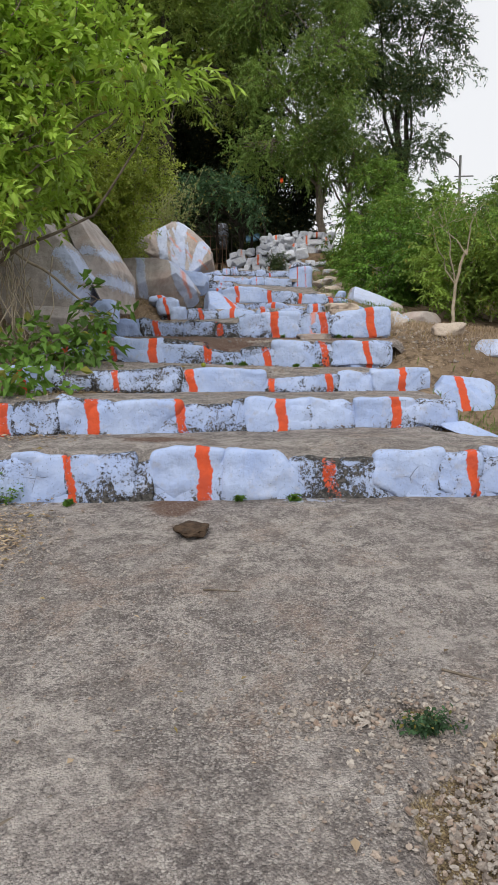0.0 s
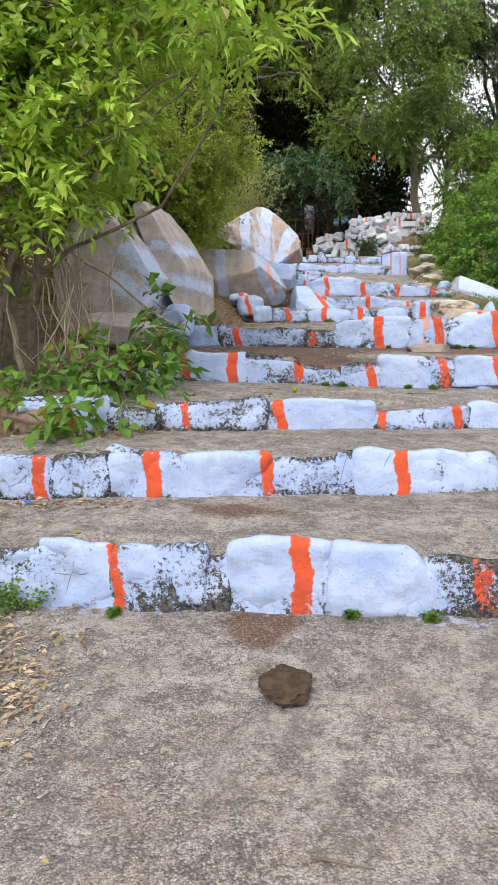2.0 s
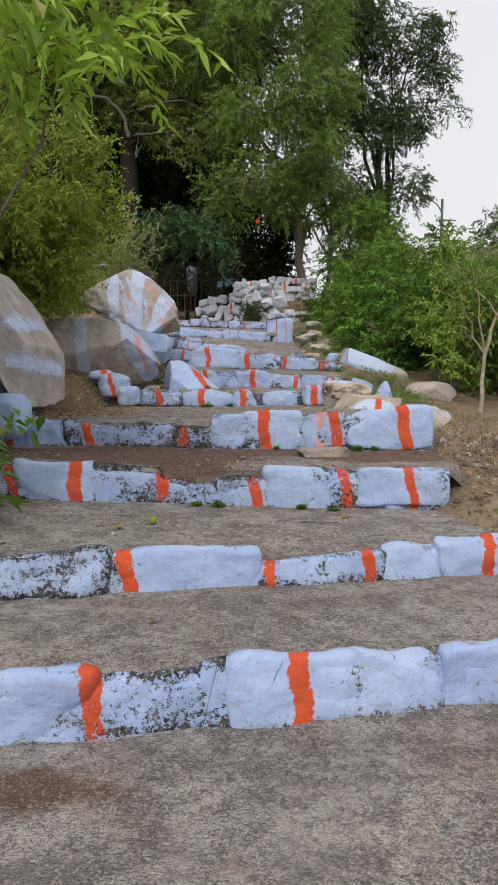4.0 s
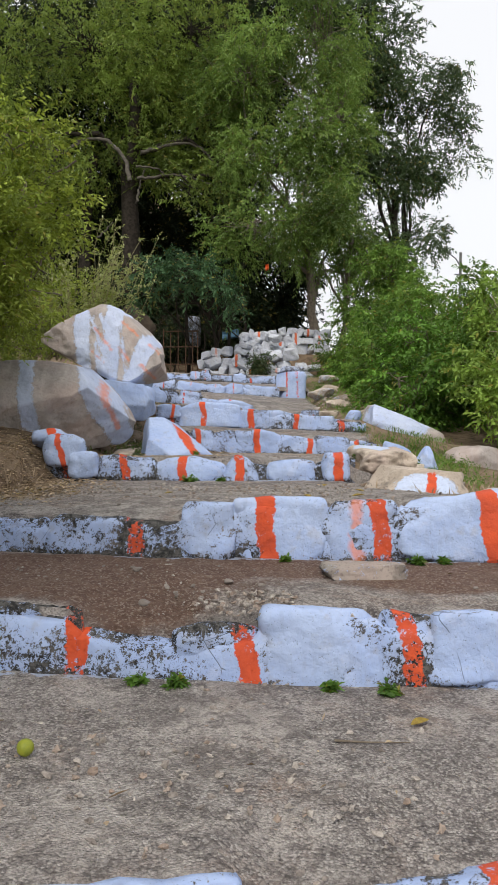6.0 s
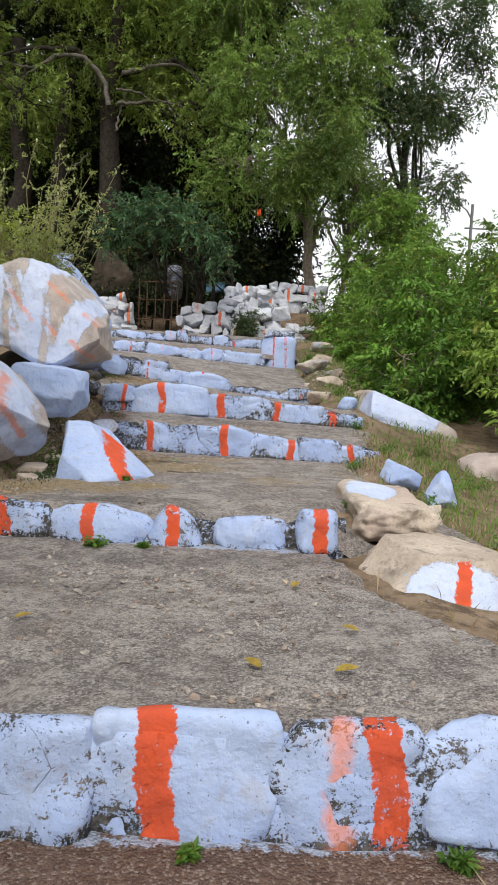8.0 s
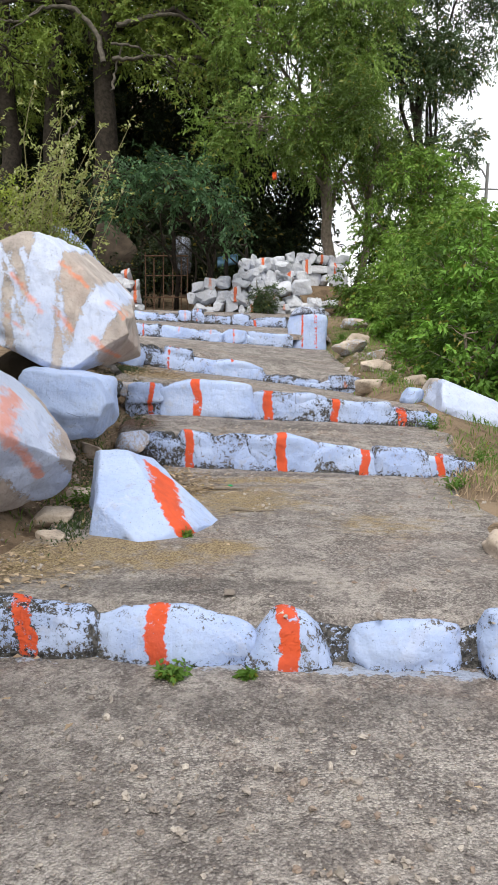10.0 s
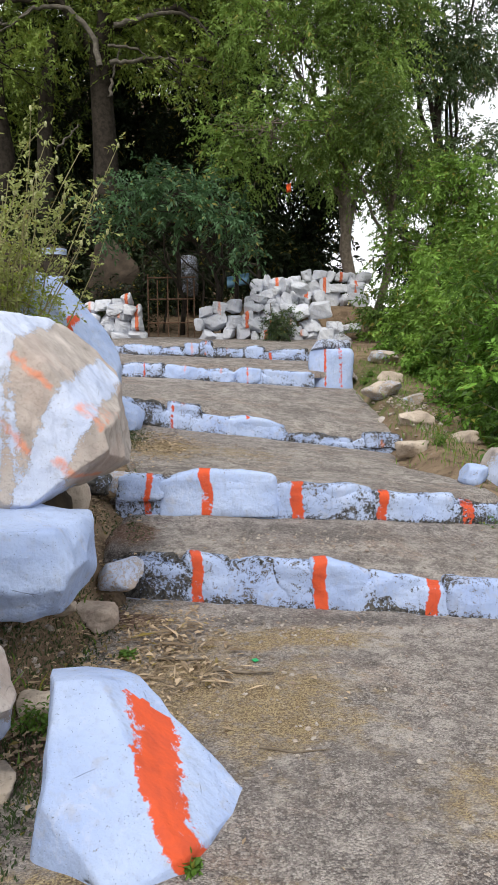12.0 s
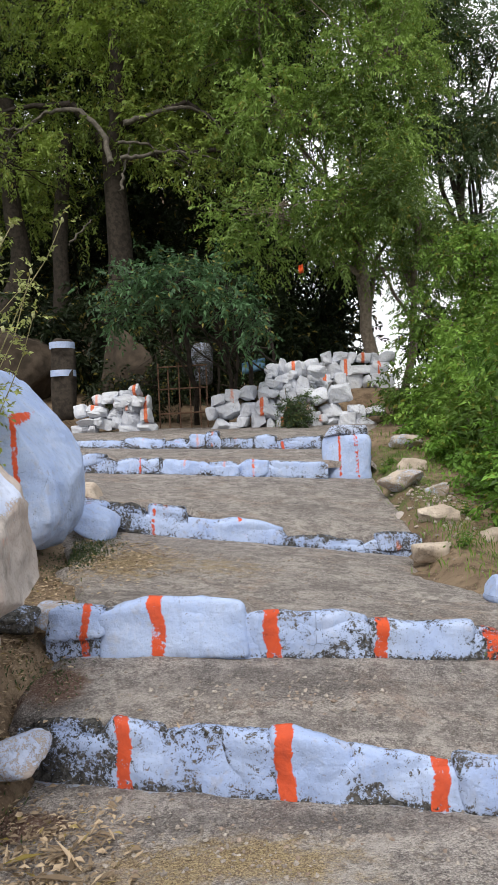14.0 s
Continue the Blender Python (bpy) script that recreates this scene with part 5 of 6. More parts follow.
# pale flowering weeds above the painted boulder
def weeds(at, count, spread, height, seed, label):
    r = np.random.RandomState(seed)
    ob = place("weed_clump", at, label, "weeds")
    stems, starts, heads = [], [], []
    for _ in range(count):
        b = np.array(at) + np.append(r.normal(size=2) * spread * 0.35, 0)
        tip = b + np.append(r.normal(size=2) * spread * 0.75 + np.array([1.0 * spread, -0.1]), height * r.uniform(0.55, 1.1))
        piece, line = limb(r, b, tip, 0.009, 0.003, 0.15, 9, 4)
        stems.append(piece)
        for q in line[2:]:
            for _ in range(3):
                starts.append(q + r.normal(size=3) * 0.02)
                heads.append(unit(r.normal(size=3) + np.array([0.2, 0, 0.5])))
    for v, f in stems:
        part("stalk", v, f, WEED_STEM, ob)
        tip = v[-4:].mean(0)
        c, q = boulder_points(tip, (0.012, 0.012, 0.024), int(r.randint(1, 999)), 3, 2.2, 0, 0.2)
        part("seed_head", c, q, SEED, ob, "pale round seed head")
    part("foliage", *sprays(r, np.array(starts), np.array(heads), 0.11, 8, 0.042, 0.022, 0.1, lift=0.3), LEAF_WEED, ob, smooth=False, tone=0.6)
    return ob


weeds((-2.05, 17.5, 2.7), 30, 0.5, 2.05, 61, "pale seeding weeds with slender stalks above the boulder")
weeds((-2.4, 16.4, 2.7), 16, 0.4, 1.6, 62, "pale seeding weeds with slender stalks on the bank")
woody("bush", (-2.6, 16.6, 2.6), [(-2.6, 16.4, 3.1, 0.7, 0.7, 0.55), (-3.4, 16.2, 3.4, 0.9, 0.8, 0.8), (-2.2, 17.6, 3.1, 0.5, 0.5, 0.4), (-1.95, 17.6, 3.5, 0.5, 0.45, 0.4), (-2.5, 17.4, 3.7, 0.5, 0.45, 0.5)], 206, (BARK, LEAF_YELLOW),
      [((-2.7, 16.5, 2.4), (-2.6, 16.4, 3.1), 0.02, 0.01)], "low yellow-green bush behind the painted boulder", "bush", 1200, (0.05, 0.024), 0.24, 11, 0.1, twigs=120, twig_r=0.005, lift=0.3, crown_name="foliage", trunk_name="stem")

# shrubs along the right
RIGHT = [((3.6, 19.2, 1.4), [(3.5, 19.2, 2.2, 0.9, 0.9, 0.8), (4.4, 19.4, 2.9, 1.1, 1.0, 1.1), (3.9, 20.6, 3.1, 1.0, 1.0, 1.2), (3.65, 20.3, 2.2, 0.75, 0.9, 0.75)], 211, 2300),
         ((5.0, 16.5, 1.0), [(4.7, 16.8, 2.2, 1.0, 1.0, 1.0), (5.8, 16.4, 2.6, 1.2, 1.2, 1.3), (4.9, 18.2, 3.1, 1.0, 1.0, 1.0)], 212, 2500),
         ((3.4, 22.8, 1.7), [(3.6, 22.4, 2.6, 0.8, 0.8, 0.8), (3.4, 23.2, 2.9, 0.6, 0.9, 0.7), (3.65, 21.4, 2.4, 0.7, 0.8, 0.8), (4.3, 22.6, 3.6, 1.2, 1.1, 1.3), (3.6, 24.2, 3.4, 0.8, 0.9, 0.9), (5.6, 21.5, 3.6, 1.4, 1.3, 1.4)], 213, 2900),
         ((3.9, 26.0, 2.2), [(3.9, 26.0, 3.6, 1.1, 1.0, 1.2), (5.2, 26.2, 4.3, 1.5, 1.2, 1.6), (3.1, 26.2, 3.3, 0.7, 0.8, 0.7), (3.9, 27.4, 4.9, 0.8, 0.6, 0.8), (4.6, 27.0, 6.0, 0.9, 0.8, 0.8)], 214, 2500),
         ((7.4, 21.0, 0.8), [(7.4, 20.5, 3.0, 1.6, 1.5, 1.9), (8.6, 23.0, 3.6, 1.8, 1.6, 2.0), (7.0, 17.6, 2.2, 1.2, 1.2, 1.4)], 215, 2800)]
SHRUB_LEAF = {211: LEAF_SHRUB, 212: LEAF_SUN, 213: LEAF_OLIVE, 214: LEAF_OLIVE, 215: LEAF_SUN}
for at, lobes, seed, n in RIGHT:
    woody("shrub", at, lobes, seed, (PALE_BARK if seed == 212 else BARK, SHRUB_LEAF[seed]), [((at[0] - 0.2, at[1], at[2] - 0.3), (at[0] - 0.4, at[1], at[2] + 1.2), 0.04, 0.02), ((at[0] + 0.2, at[1], at[2] - 0.3), (at[0] + 0.5, at[1] + 0.2, at[2] + 1.5), 0.04, 0.02)],
          "dense green shrub beside the stairway", "shrub", int(n * 0.95), (0.105, 0.05), 0.34, 12, 0.3, "shrubs along the path", 260, 0.008, 0.2, "foliage", "stem")
woody("shrub", (2.9, 21.6, 1.6), [(3.15, 21.4, 2.2, 0.45, 0.6, 0.5), (2.8, 24.6, 2.7, 0.5, 0.6, 0.45), (3.2, 20.0, 1.95, 0.5, 0.6, 0.5), (3.4, 18.8, 1.8, 0.5, 0.6, 0.5), (3.1, 22.7, 2.5, 0.45, 0.6, 0.5), (3.6, 21.0, 2.45, 0.8, 0.65, 0.62), (4.4, 20.6, 2.5, 0.8, 0.7, 0.75)], 216, (BARK, LEAF_SHRUB), [((2.9, 21.6, 1.6), (2.9, 21.5, 2.2), 0.02, 0.01)],
      "leafy bright green shrub at the path's edge", "shrub", 1900, (0.085, 0.045), 0.28, 11, 0.3, "shrubs along the path", 60, 0.005, 0.3, "foliage", "stem")
woody("shrub", (0.95, 26.0, 3.0), [(0.95, 26.05, 3.35, 0.32, 0.3, 0.36)], 217, (BARK, LEAF_DARK), [((0.95, 26.05, 2.9), (0.95, 26.05, 3.3), 0.015, 0.01)],
      "small dark bush growing before the stone wall", "shrub", 240, (0.06, 0.028), 0.2, 10, 0.3, "", 20, 0.004, 0.3, "foliage", "stem")
# thin sapling at the right
woody("sapling", (3.75, 14.0, 1.25), [(3.8, 14.0, 3.4, 0.55, 0.5, 0.35), (3.3, 13.9, 3.1, 0.35, 0.3, 0.25), (4.2, 14.0, 3.2, 0.35, 0.3, 0.3)], 218, (PALE_BARK, LEAF_SHRUB),
      [((3.72, 14.0, 1.15), (3.95, 14.0, 2.6), 0.035, 0.022), ((3.95, 14.0, 2.5), (3.3, 14.0, 3.2), 0.018, 0.008), ((3.95, 14.0, 2.5), (4.1, 14.0, 3.3), 0.015, 0.008)],
      "thin pale-stemmed sapling with sparse leaves", "tree", 140, (0.06, 0.025), 0.28, 9, 0.3, twigs=40, twig_r=0.004)

LEAF_MID = leaf_mat("old_tree_leaf", (0.020, 0.044, 0.011), (0.28, 0.38, 0.08), (0.36, 0.47, 0.075))
# trees at the top of the stairs
woody("tree", (2.9, 28.6, 3.0), [(2.2, 28.0, 7.4, 1.6, 1.4, 1.6), (0.9, 27.6, 7.4, 1.4, 1.2, 1.3), (3.2, 28.6, 8.2, 1.7, 1.6, 1.6), (1.4, 28.4, 9.4, 2.0, 1.6, 1.7), (3.3, 29.0, 11.0, 1.6, 1.6, 1.5), (0.8, 29.0, 12.2, 2.2, 2.0, 1.8),
                                 (4.4, 29.2, 6.6, 1.1, 1.1, 1.0), (3.0, 30.0, 14.0, 2.2, 2.0, 2.0)], 221, (BARK, LEAF_TREE),
      [((3.15, 28.6, 2.9), (2.6, 28.6, 7.0), 0.18, 0.10), ((3.35, 28.8, 2.9), (3.9, 28.9, 7.4), 0.10, 0.07)],
      "tall tree with feathery drooping green foliage over the stair top", "tree", 7400, (0.105, 0.046), 0.44, 14, 0.3, twigs=420, twig_r=0.012, shell=0.4)
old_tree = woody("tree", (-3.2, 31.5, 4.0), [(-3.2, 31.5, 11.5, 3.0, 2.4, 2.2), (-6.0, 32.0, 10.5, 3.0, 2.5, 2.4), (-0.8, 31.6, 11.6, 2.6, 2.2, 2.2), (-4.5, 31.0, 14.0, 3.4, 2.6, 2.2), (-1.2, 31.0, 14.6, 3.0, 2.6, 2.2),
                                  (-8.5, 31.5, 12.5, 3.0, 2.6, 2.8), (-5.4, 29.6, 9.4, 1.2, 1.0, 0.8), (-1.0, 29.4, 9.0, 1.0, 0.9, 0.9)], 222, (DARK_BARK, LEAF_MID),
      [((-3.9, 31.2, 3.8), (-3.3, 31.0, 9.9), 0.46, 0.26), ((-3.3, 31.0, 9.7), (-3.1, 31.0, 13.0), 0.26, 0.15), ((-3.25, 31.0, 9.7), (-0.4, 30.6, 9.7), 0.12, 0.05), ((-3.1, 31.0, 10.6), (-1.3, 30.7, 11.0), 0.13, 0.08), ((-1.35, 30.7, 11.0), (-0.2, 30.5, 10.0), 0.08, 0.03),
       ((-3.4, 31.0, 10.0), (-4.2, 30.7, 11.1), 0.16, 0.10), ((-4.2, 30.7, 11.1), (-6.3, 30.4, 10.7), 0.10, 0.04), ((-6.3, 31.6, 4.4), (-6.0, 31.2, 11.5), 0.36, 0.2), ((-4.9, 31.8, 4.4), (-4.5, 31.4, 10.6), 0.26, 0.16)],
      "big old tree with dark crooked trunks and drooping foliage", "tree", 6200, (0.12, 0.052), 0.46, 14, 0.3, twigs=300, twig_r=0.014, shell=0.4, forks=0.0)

ARM_BARK = plain("lichen_grey_bark", (0.075, 0.066, 0.056), (0.14, 0.125, 0.105), 12, 0.9, 0.7)


def bare_arms(tree):
    """Grey crooked arms of the old tree that show before its dark crown."""
    r = np.random.RandomState(9)
    for points, r0, r1 in (
            ([(-3.07, 29.70, 9.27), (-3.20, 29.85, 9.94), (-3.67, 30.00, 10.56), (-4.16, 30.15, 10.79), (-4.74, 30.30, 10.76), (-5.28, 30.45, 10.45), (-5.87, 30.60, 10.54), (-6.61, 30.75, 10.69)], 0.100, 0.040),
            ([(-2.84, 29.70, 9.36), (-2.35, 29.85, 9.46), (-1.70, 30.00, 9.59), (-1.04, 30.15, 9.53), (-0.30, 30.30, 9.31)], 0.075, 0.030),
            ([(-2.73, 29.70, 10.18), (-2.19, 29.85, 10.39), (-1.40, 30.00, 10.63), (-0.82, 30.15, 10.51), (-0.23, 30.30, 9.90)], 0.090, 0.035),
            ([(-2.88, 29.70, 9.73), (-2.21, 29.85, 9.73), (-1.97, 30.00, 9.54), (-1.65, 30.15, 9.39)], 0.050, 0.020),
            ([(-2.89, 29.70, 8.58), (-2.76, 29.85, 9.19), (-2.63, 30.00, 9.86)], 0.060, 0.030),
            ([(-4.16, 29.70, 7.40), (-3.83, 29.85, 7.81), (-3.65, 30.00, 8.04)], 0.040, 0.020),
            ([(-4.59, 29.70, 10.52), (-5.53, 29.85, 9.98), (-5.98, 30.00, 8.91)], 0.030, 0.012),
            ([(-0.29, 29.70, 9.12), (-0.63, 29.85, 8.90), (-0.45, 30.00, 8.18)], 0.020, 0.008),
            ([(-0.22, 29.70, 9.69), (-0.17, 29.85, 8.77), (0.29, 30.00, 7.91)], 0.020, 0.008),
            ([(-0.80, 29.70, 10.33), (-0.61, 29.85, 10.02), (-0.69, 30.00, 9.58)], 0.020, 0.008),
    ):
        p = np.array(points)
        t = np.linspace(0, len(p) - 1, 5 * len(p))
        q = np.stack([np.interp(t, np.arange(len(p)), p[:, j]) for j in range(3)], 1)
        q[1:-1] = (q[:-2] + 2 * q[1:-1] + q[2:]) / 4 + r.normal(size=(len(q) - 2, 3)) * 0.02
        part("branch", *tube(q, np.linspace(r0 * 0.75, r1 * 0.6, len(q)), 7), ARM_BARK, tree, "bare grey branch")


bare_arms(old_tree)
# crowns behind, on the hill, with shade put into their leaf colour
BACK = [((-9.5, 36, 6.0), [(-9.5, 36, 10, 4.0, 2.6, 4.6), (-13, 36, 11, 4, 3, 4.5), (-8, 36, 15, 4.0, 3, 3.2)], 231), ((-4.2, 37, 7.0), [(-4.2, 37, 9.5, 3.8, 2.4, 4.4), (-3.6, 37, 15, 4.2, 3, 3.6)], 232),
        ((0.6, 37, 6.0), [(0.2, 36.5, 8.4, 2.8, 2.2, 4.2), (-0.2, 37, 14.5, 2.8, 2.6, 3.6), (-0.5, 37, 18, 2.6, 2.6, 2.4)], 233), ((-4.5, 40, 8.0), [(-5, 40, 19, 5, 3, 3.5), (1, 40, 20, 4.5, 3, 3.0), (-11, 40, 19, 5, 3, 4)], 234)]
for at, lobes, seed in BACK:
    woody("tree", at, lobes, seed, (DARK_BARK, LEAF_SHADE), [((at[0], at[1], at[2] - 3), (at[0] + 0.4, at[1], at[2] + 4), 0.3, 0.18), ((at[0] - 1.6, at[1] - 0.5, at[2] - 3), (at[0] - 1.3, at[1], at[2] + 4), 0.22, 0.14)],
          "tree on the wooded slope, shade put into its leaf colour", "tree", 5200, (0.22, 0.085), 0.8, 13, 0.4, "trees on the slope", 140, 0.02, 0.3)
# low undergrowth; behind the gate its shade is put into the leaf colour
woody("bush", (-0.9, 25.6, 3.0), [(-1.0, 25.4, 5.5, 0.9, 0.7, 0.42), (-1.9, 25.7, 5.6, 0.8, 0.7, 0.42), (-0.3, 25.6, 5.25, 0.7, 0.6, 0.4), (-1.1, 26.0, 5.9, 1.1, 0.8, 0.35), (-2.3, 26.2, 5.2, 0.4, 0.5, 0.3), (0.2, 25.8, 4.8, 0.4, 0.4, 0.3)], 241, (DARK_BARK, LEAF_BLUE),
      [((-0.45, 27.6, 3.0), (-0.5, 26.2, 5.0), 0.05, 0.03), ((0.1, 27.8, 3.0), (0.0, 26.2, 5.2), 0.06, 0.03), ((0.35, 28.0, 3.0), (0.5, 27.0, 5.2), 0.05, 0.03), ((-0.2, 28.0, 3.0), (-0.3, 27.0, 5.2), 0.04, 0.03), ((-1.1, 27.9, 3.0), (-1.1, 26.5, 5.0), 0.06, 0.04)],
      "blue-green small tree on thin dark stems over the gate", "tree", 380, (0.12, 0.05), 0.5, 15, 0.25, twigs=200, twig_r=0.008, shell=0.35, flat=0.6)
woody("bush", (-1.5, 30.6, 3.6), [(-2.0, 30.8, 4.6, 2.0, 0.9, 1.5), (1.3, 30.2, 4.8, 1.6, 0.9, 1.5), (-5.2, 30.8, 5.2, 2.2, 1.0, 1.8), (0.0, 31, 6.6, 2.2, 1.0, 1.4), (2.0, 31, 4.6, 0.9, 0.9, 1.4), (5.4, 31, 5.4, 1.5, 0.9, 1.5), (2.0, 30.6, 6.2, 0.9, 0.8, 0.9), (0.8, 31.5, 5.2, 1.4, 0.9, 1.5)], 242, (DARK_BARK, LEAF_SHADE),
      [((-1.5, 30.6, 3.0), (-1.5, 30.6, 4.6), 0.08, 0.04)], "undergrowth behind the gate, shade put into its leaf colour", "bush", 4200, (0.18, 0.075), 0.5, 12, 0.4, twigs=150, twig_r=0.01, shell=0.3, crown_name="foliage", trunk_name="stem")
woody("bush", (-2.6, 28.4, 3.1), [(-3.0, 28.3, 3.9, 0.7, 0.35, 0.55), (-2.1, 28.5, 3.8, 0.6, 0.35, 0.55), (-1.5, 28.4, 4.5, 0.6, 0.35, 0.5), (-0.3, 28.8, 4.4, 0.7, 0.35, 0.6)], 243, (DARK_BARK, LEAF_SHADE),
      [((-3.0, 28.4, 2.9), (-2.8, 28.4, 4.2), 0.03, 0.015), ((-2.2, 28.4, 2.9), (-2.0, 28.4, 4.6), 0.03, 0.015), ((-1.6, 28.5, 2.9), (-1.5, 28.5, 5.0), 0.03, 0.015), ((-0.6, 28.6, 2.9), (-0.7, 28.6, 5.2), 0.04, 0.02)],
      "tangled shrub behind the gate, shade put into its leaf colour", "bush", 420, (0.11, 0.05), 0.4, 10, 0.4, twigs=90, twig_r=0.008, shell=0.2, crown_name="foliage", trunk_name="stem")
# dark tree against the sky, right
woody("tree", (8.2, 38.5, 1.0), [(7.2, 38.2, 12.5, 2.0, 1.8, 2.2), (8.6, 38.5, 15.2, 2.1, 1.8, 1.6), (6.6, 38.5, 16.6, 2.6, 2.2, 2.4), (9.4, 38.5, 12.9, 1.7, 1.4, 1.1), (7.8, 38.2, 9.8, 2.0, 1.6, 1.4), (6.4, 38.4, 9.0, 1.8, 1.6, 2.0), (9.6, 38.4, 16.9, 1.0, 0.9, 0.7),
                                  (5.4, 38.6, 13.0, 2.0, 1.8, 2.6), (6.2, 38.8, 19.5, 3.0, 2.4, 2.2), (10.2, 38.3, 14.4, 0.8, 0.7, 0.5)], 223, (DARK_BARK, LEAF_DARK),
      [((7.8, 38.5, 0.2), (7.4, 38.5, 11.5), 0.3, 0.14)], "tall dark-crowned tree standing against the pale sky", "tree", 5200, (0.17, 0.07), 0.5, 12, 0.3, twigs=120, twig_r=0.018, shell=0.35)
woody("tree", (14.5, 46, 0.0), [(14.6, 46, 6.4, 2.4, 2, 2.2), (17, 46, 7.6, 3, 2, 3), (13.2, 46, 5.0, 1.6, 1.5, 1.6)], 224, (DARK_BARK, LEAF_DARK), [((14.5, 46, 0), (14.6, 46, 5.5), 0.2, 0.12)],
      "distant dark tree beyond the shrubs", "tree", 1500, (0.24, 0.09), 0.7, 12, 0.4, twigs=60, twig_r=0.02)

# orange flag and blue sheet among the leaves
def rag(name, centre, w, h, mat, label, seed):
    r = np.random.RandomState(seed)
    xs, zs = np.linspace(-w / 2, w / 2, 8), np.linspace(-h / 2, h / 2, 8)
    X, Z = np.meshgrid(xs, zs)
    Y = 0.05 * np.sin(9 * X / w + r.uniform(0, 6)) + 0.03 * np.sin(7 * Z / h)
    v = np.stack([X.ravel() + centre[0], Y.ravel() + centre[1], Z.ravel() + centre[2] + 0.2 * X.ravel()], 1)
    i = np.arange(7)[:, None] * 8 + np.arange(7)[None]
    f = np.stack([i, i + 1, i + 9, i + 8], -1).reshape(-1, 4)
    ob = part(name, v, f, mat, at=tuple(centre))
    s = ob.modifiers.new("thickness", "SOLIDIFY")
    s.thickness = 0.004
    return tagged(ob, label, "cloth")


rag("flag", (1.18, 26.9, 6.05), 0.10, 0.16, ORANGE_CLOTH, "small orange cloth flag hung among the branches", 1)
rag("sheet", (0.15, 28.0, 4.25), 0.5, 0.25, BLUE_SHEET, "crumpled blue sheet lying behind the wall", 2)

# ---- small things on the ground ----
FRUIT, BLUE_AT = (-0.46, 8.139), (-1.948, 5.965)
YELLOW_GREEN = plain("yellow_green_skin", (0.25, 0.27, 0.03), (0.18, 0.21, 0.03), 30, 0.5, 0.1)
BLUE_PLASTIC = plain("blue_plastic", (0.03, 0.12, 0.55), (0.05, 0.18, 0.62), 25, 0.4, 0.2)

def flat_scatter(name, label, spots, count, size, mat, seed, kind="stuff", category="litter", lift=0.008):
    """Curled dry leaves lying over patches of ground."""
    r = np.random.RandomState(seed)
    vs, fs, n = [], [], 0
    spots = np.array(spots, float)
    share = spots[:, 2] * spots[:, 3] * spots[:, 4]
    for i in r.choice(len(spots), count, p=share / share.sum()):
        x, y = spots[i, :2] + r.normal(size=2) * spots[i, 2:4] * 0.6
        z = ground_z(x, y) + lift + r.uniform(0, 0.012)
        a, l = r.uniform(0, 6.28), size * (0.18 + 0.8 * r.uniform() ** 1.8) * (2.4 if r.uniform() < 0.05 else 1.0)
        w = l * r.uniform(0.25, 0.7) if l < 0.06 else l * r.uniform(0.08, 0.2)
        d, s = np.array([math.cos(a), math.sin(a), r.uniform(-0.15, 0.25)]), np.array([-math.sin(a), math.cos(a), r.uniform(-0.3, 0.3)])
        c = np.array([x, y, z])
        vs += [c - d * l / 2, c + s * w / 2 + (0, 0, 0.25 * w), c + d * l / 2, c - s * w / 2 + (0, 0, 0.25 * w)]
        fs.append([n, n + 1, n + 2, n + 3])
        n += 4
    return tagged(part(name, vs, fs, mat, smooth=False, tone=np.repeat(r.uniform(0, 1, len(fs)), 4)), label, category, kind=kind)


flat_scatter("leaf_litter", "dry brown leaves and bits of bark strewn on the ground",
             [(-1.4, 11.2, 0.5, 0.8, 1), (-1.1, 12.6, 0.4, 0.4, 0.8), (-0.55, 14.7, 0.35, 0.8, 1.2), (-0.5, 15.4, 0.3, 0.3, 1.2), (-0.75, 18.3, 0.4, 0.7, 0.9), (-1.1, 16.4, 0.3, 0.8, 1.0), (-2.0, 8.3, 0.5, 0.4, 0.8), (-1.9, 6.9, 0.4, 0.3, 0.6), (-1.6, 4.4, 0.30, 0.6, 2.6), (-1.75, 5.95, 0.4, 0.16, 1.6), (-1.6, 7.0, 0.4, 0.2, 0.8), (1.9, 9.0, 0.4, 0.8, 0.5), (-1.7, 9.4, 0.4, 0.2, 0.8), (-1.1, 14.2, 0.3, 0.5, 1.3), (-1.0, 15.2, 0.25, 0.5, 1.2), (-1.2, 17.6, 0.3, 0.6, 1.0), (-1.15, 16.3, 0.2, 0.5, 1.6), (-1.4, 19.4, 0.3, 0.7, 0.8), (-1.6, 12.0, 0.5, 0.8, 1.6), (2.2, 10.0, 0.4, 0.9, 0.6), (2.2, 15.0, 0.4, 1.0, 0.5)],
             18000, 0.055, LITTER, 301)
flat_scatter("bark_litter", "dry bark strips and broken wood chips in a heap", [(-0.35, 15.15, 0.22, 0.3, 1.0), (-0.25, 14.7, 0.3, 0.25, 0.5), (-0.75, 18.8, 0.25, 0.3, 0.5)], 240, 0.13, LITTER, 303, lift=0.015)
flat_scatter("dry_grass", "dry straw in the broken concrete", [(0.85, 2.2, 0.16, 0.4, 1.0)], 160, 0.045, LITTER, 304, lift=-0.02)
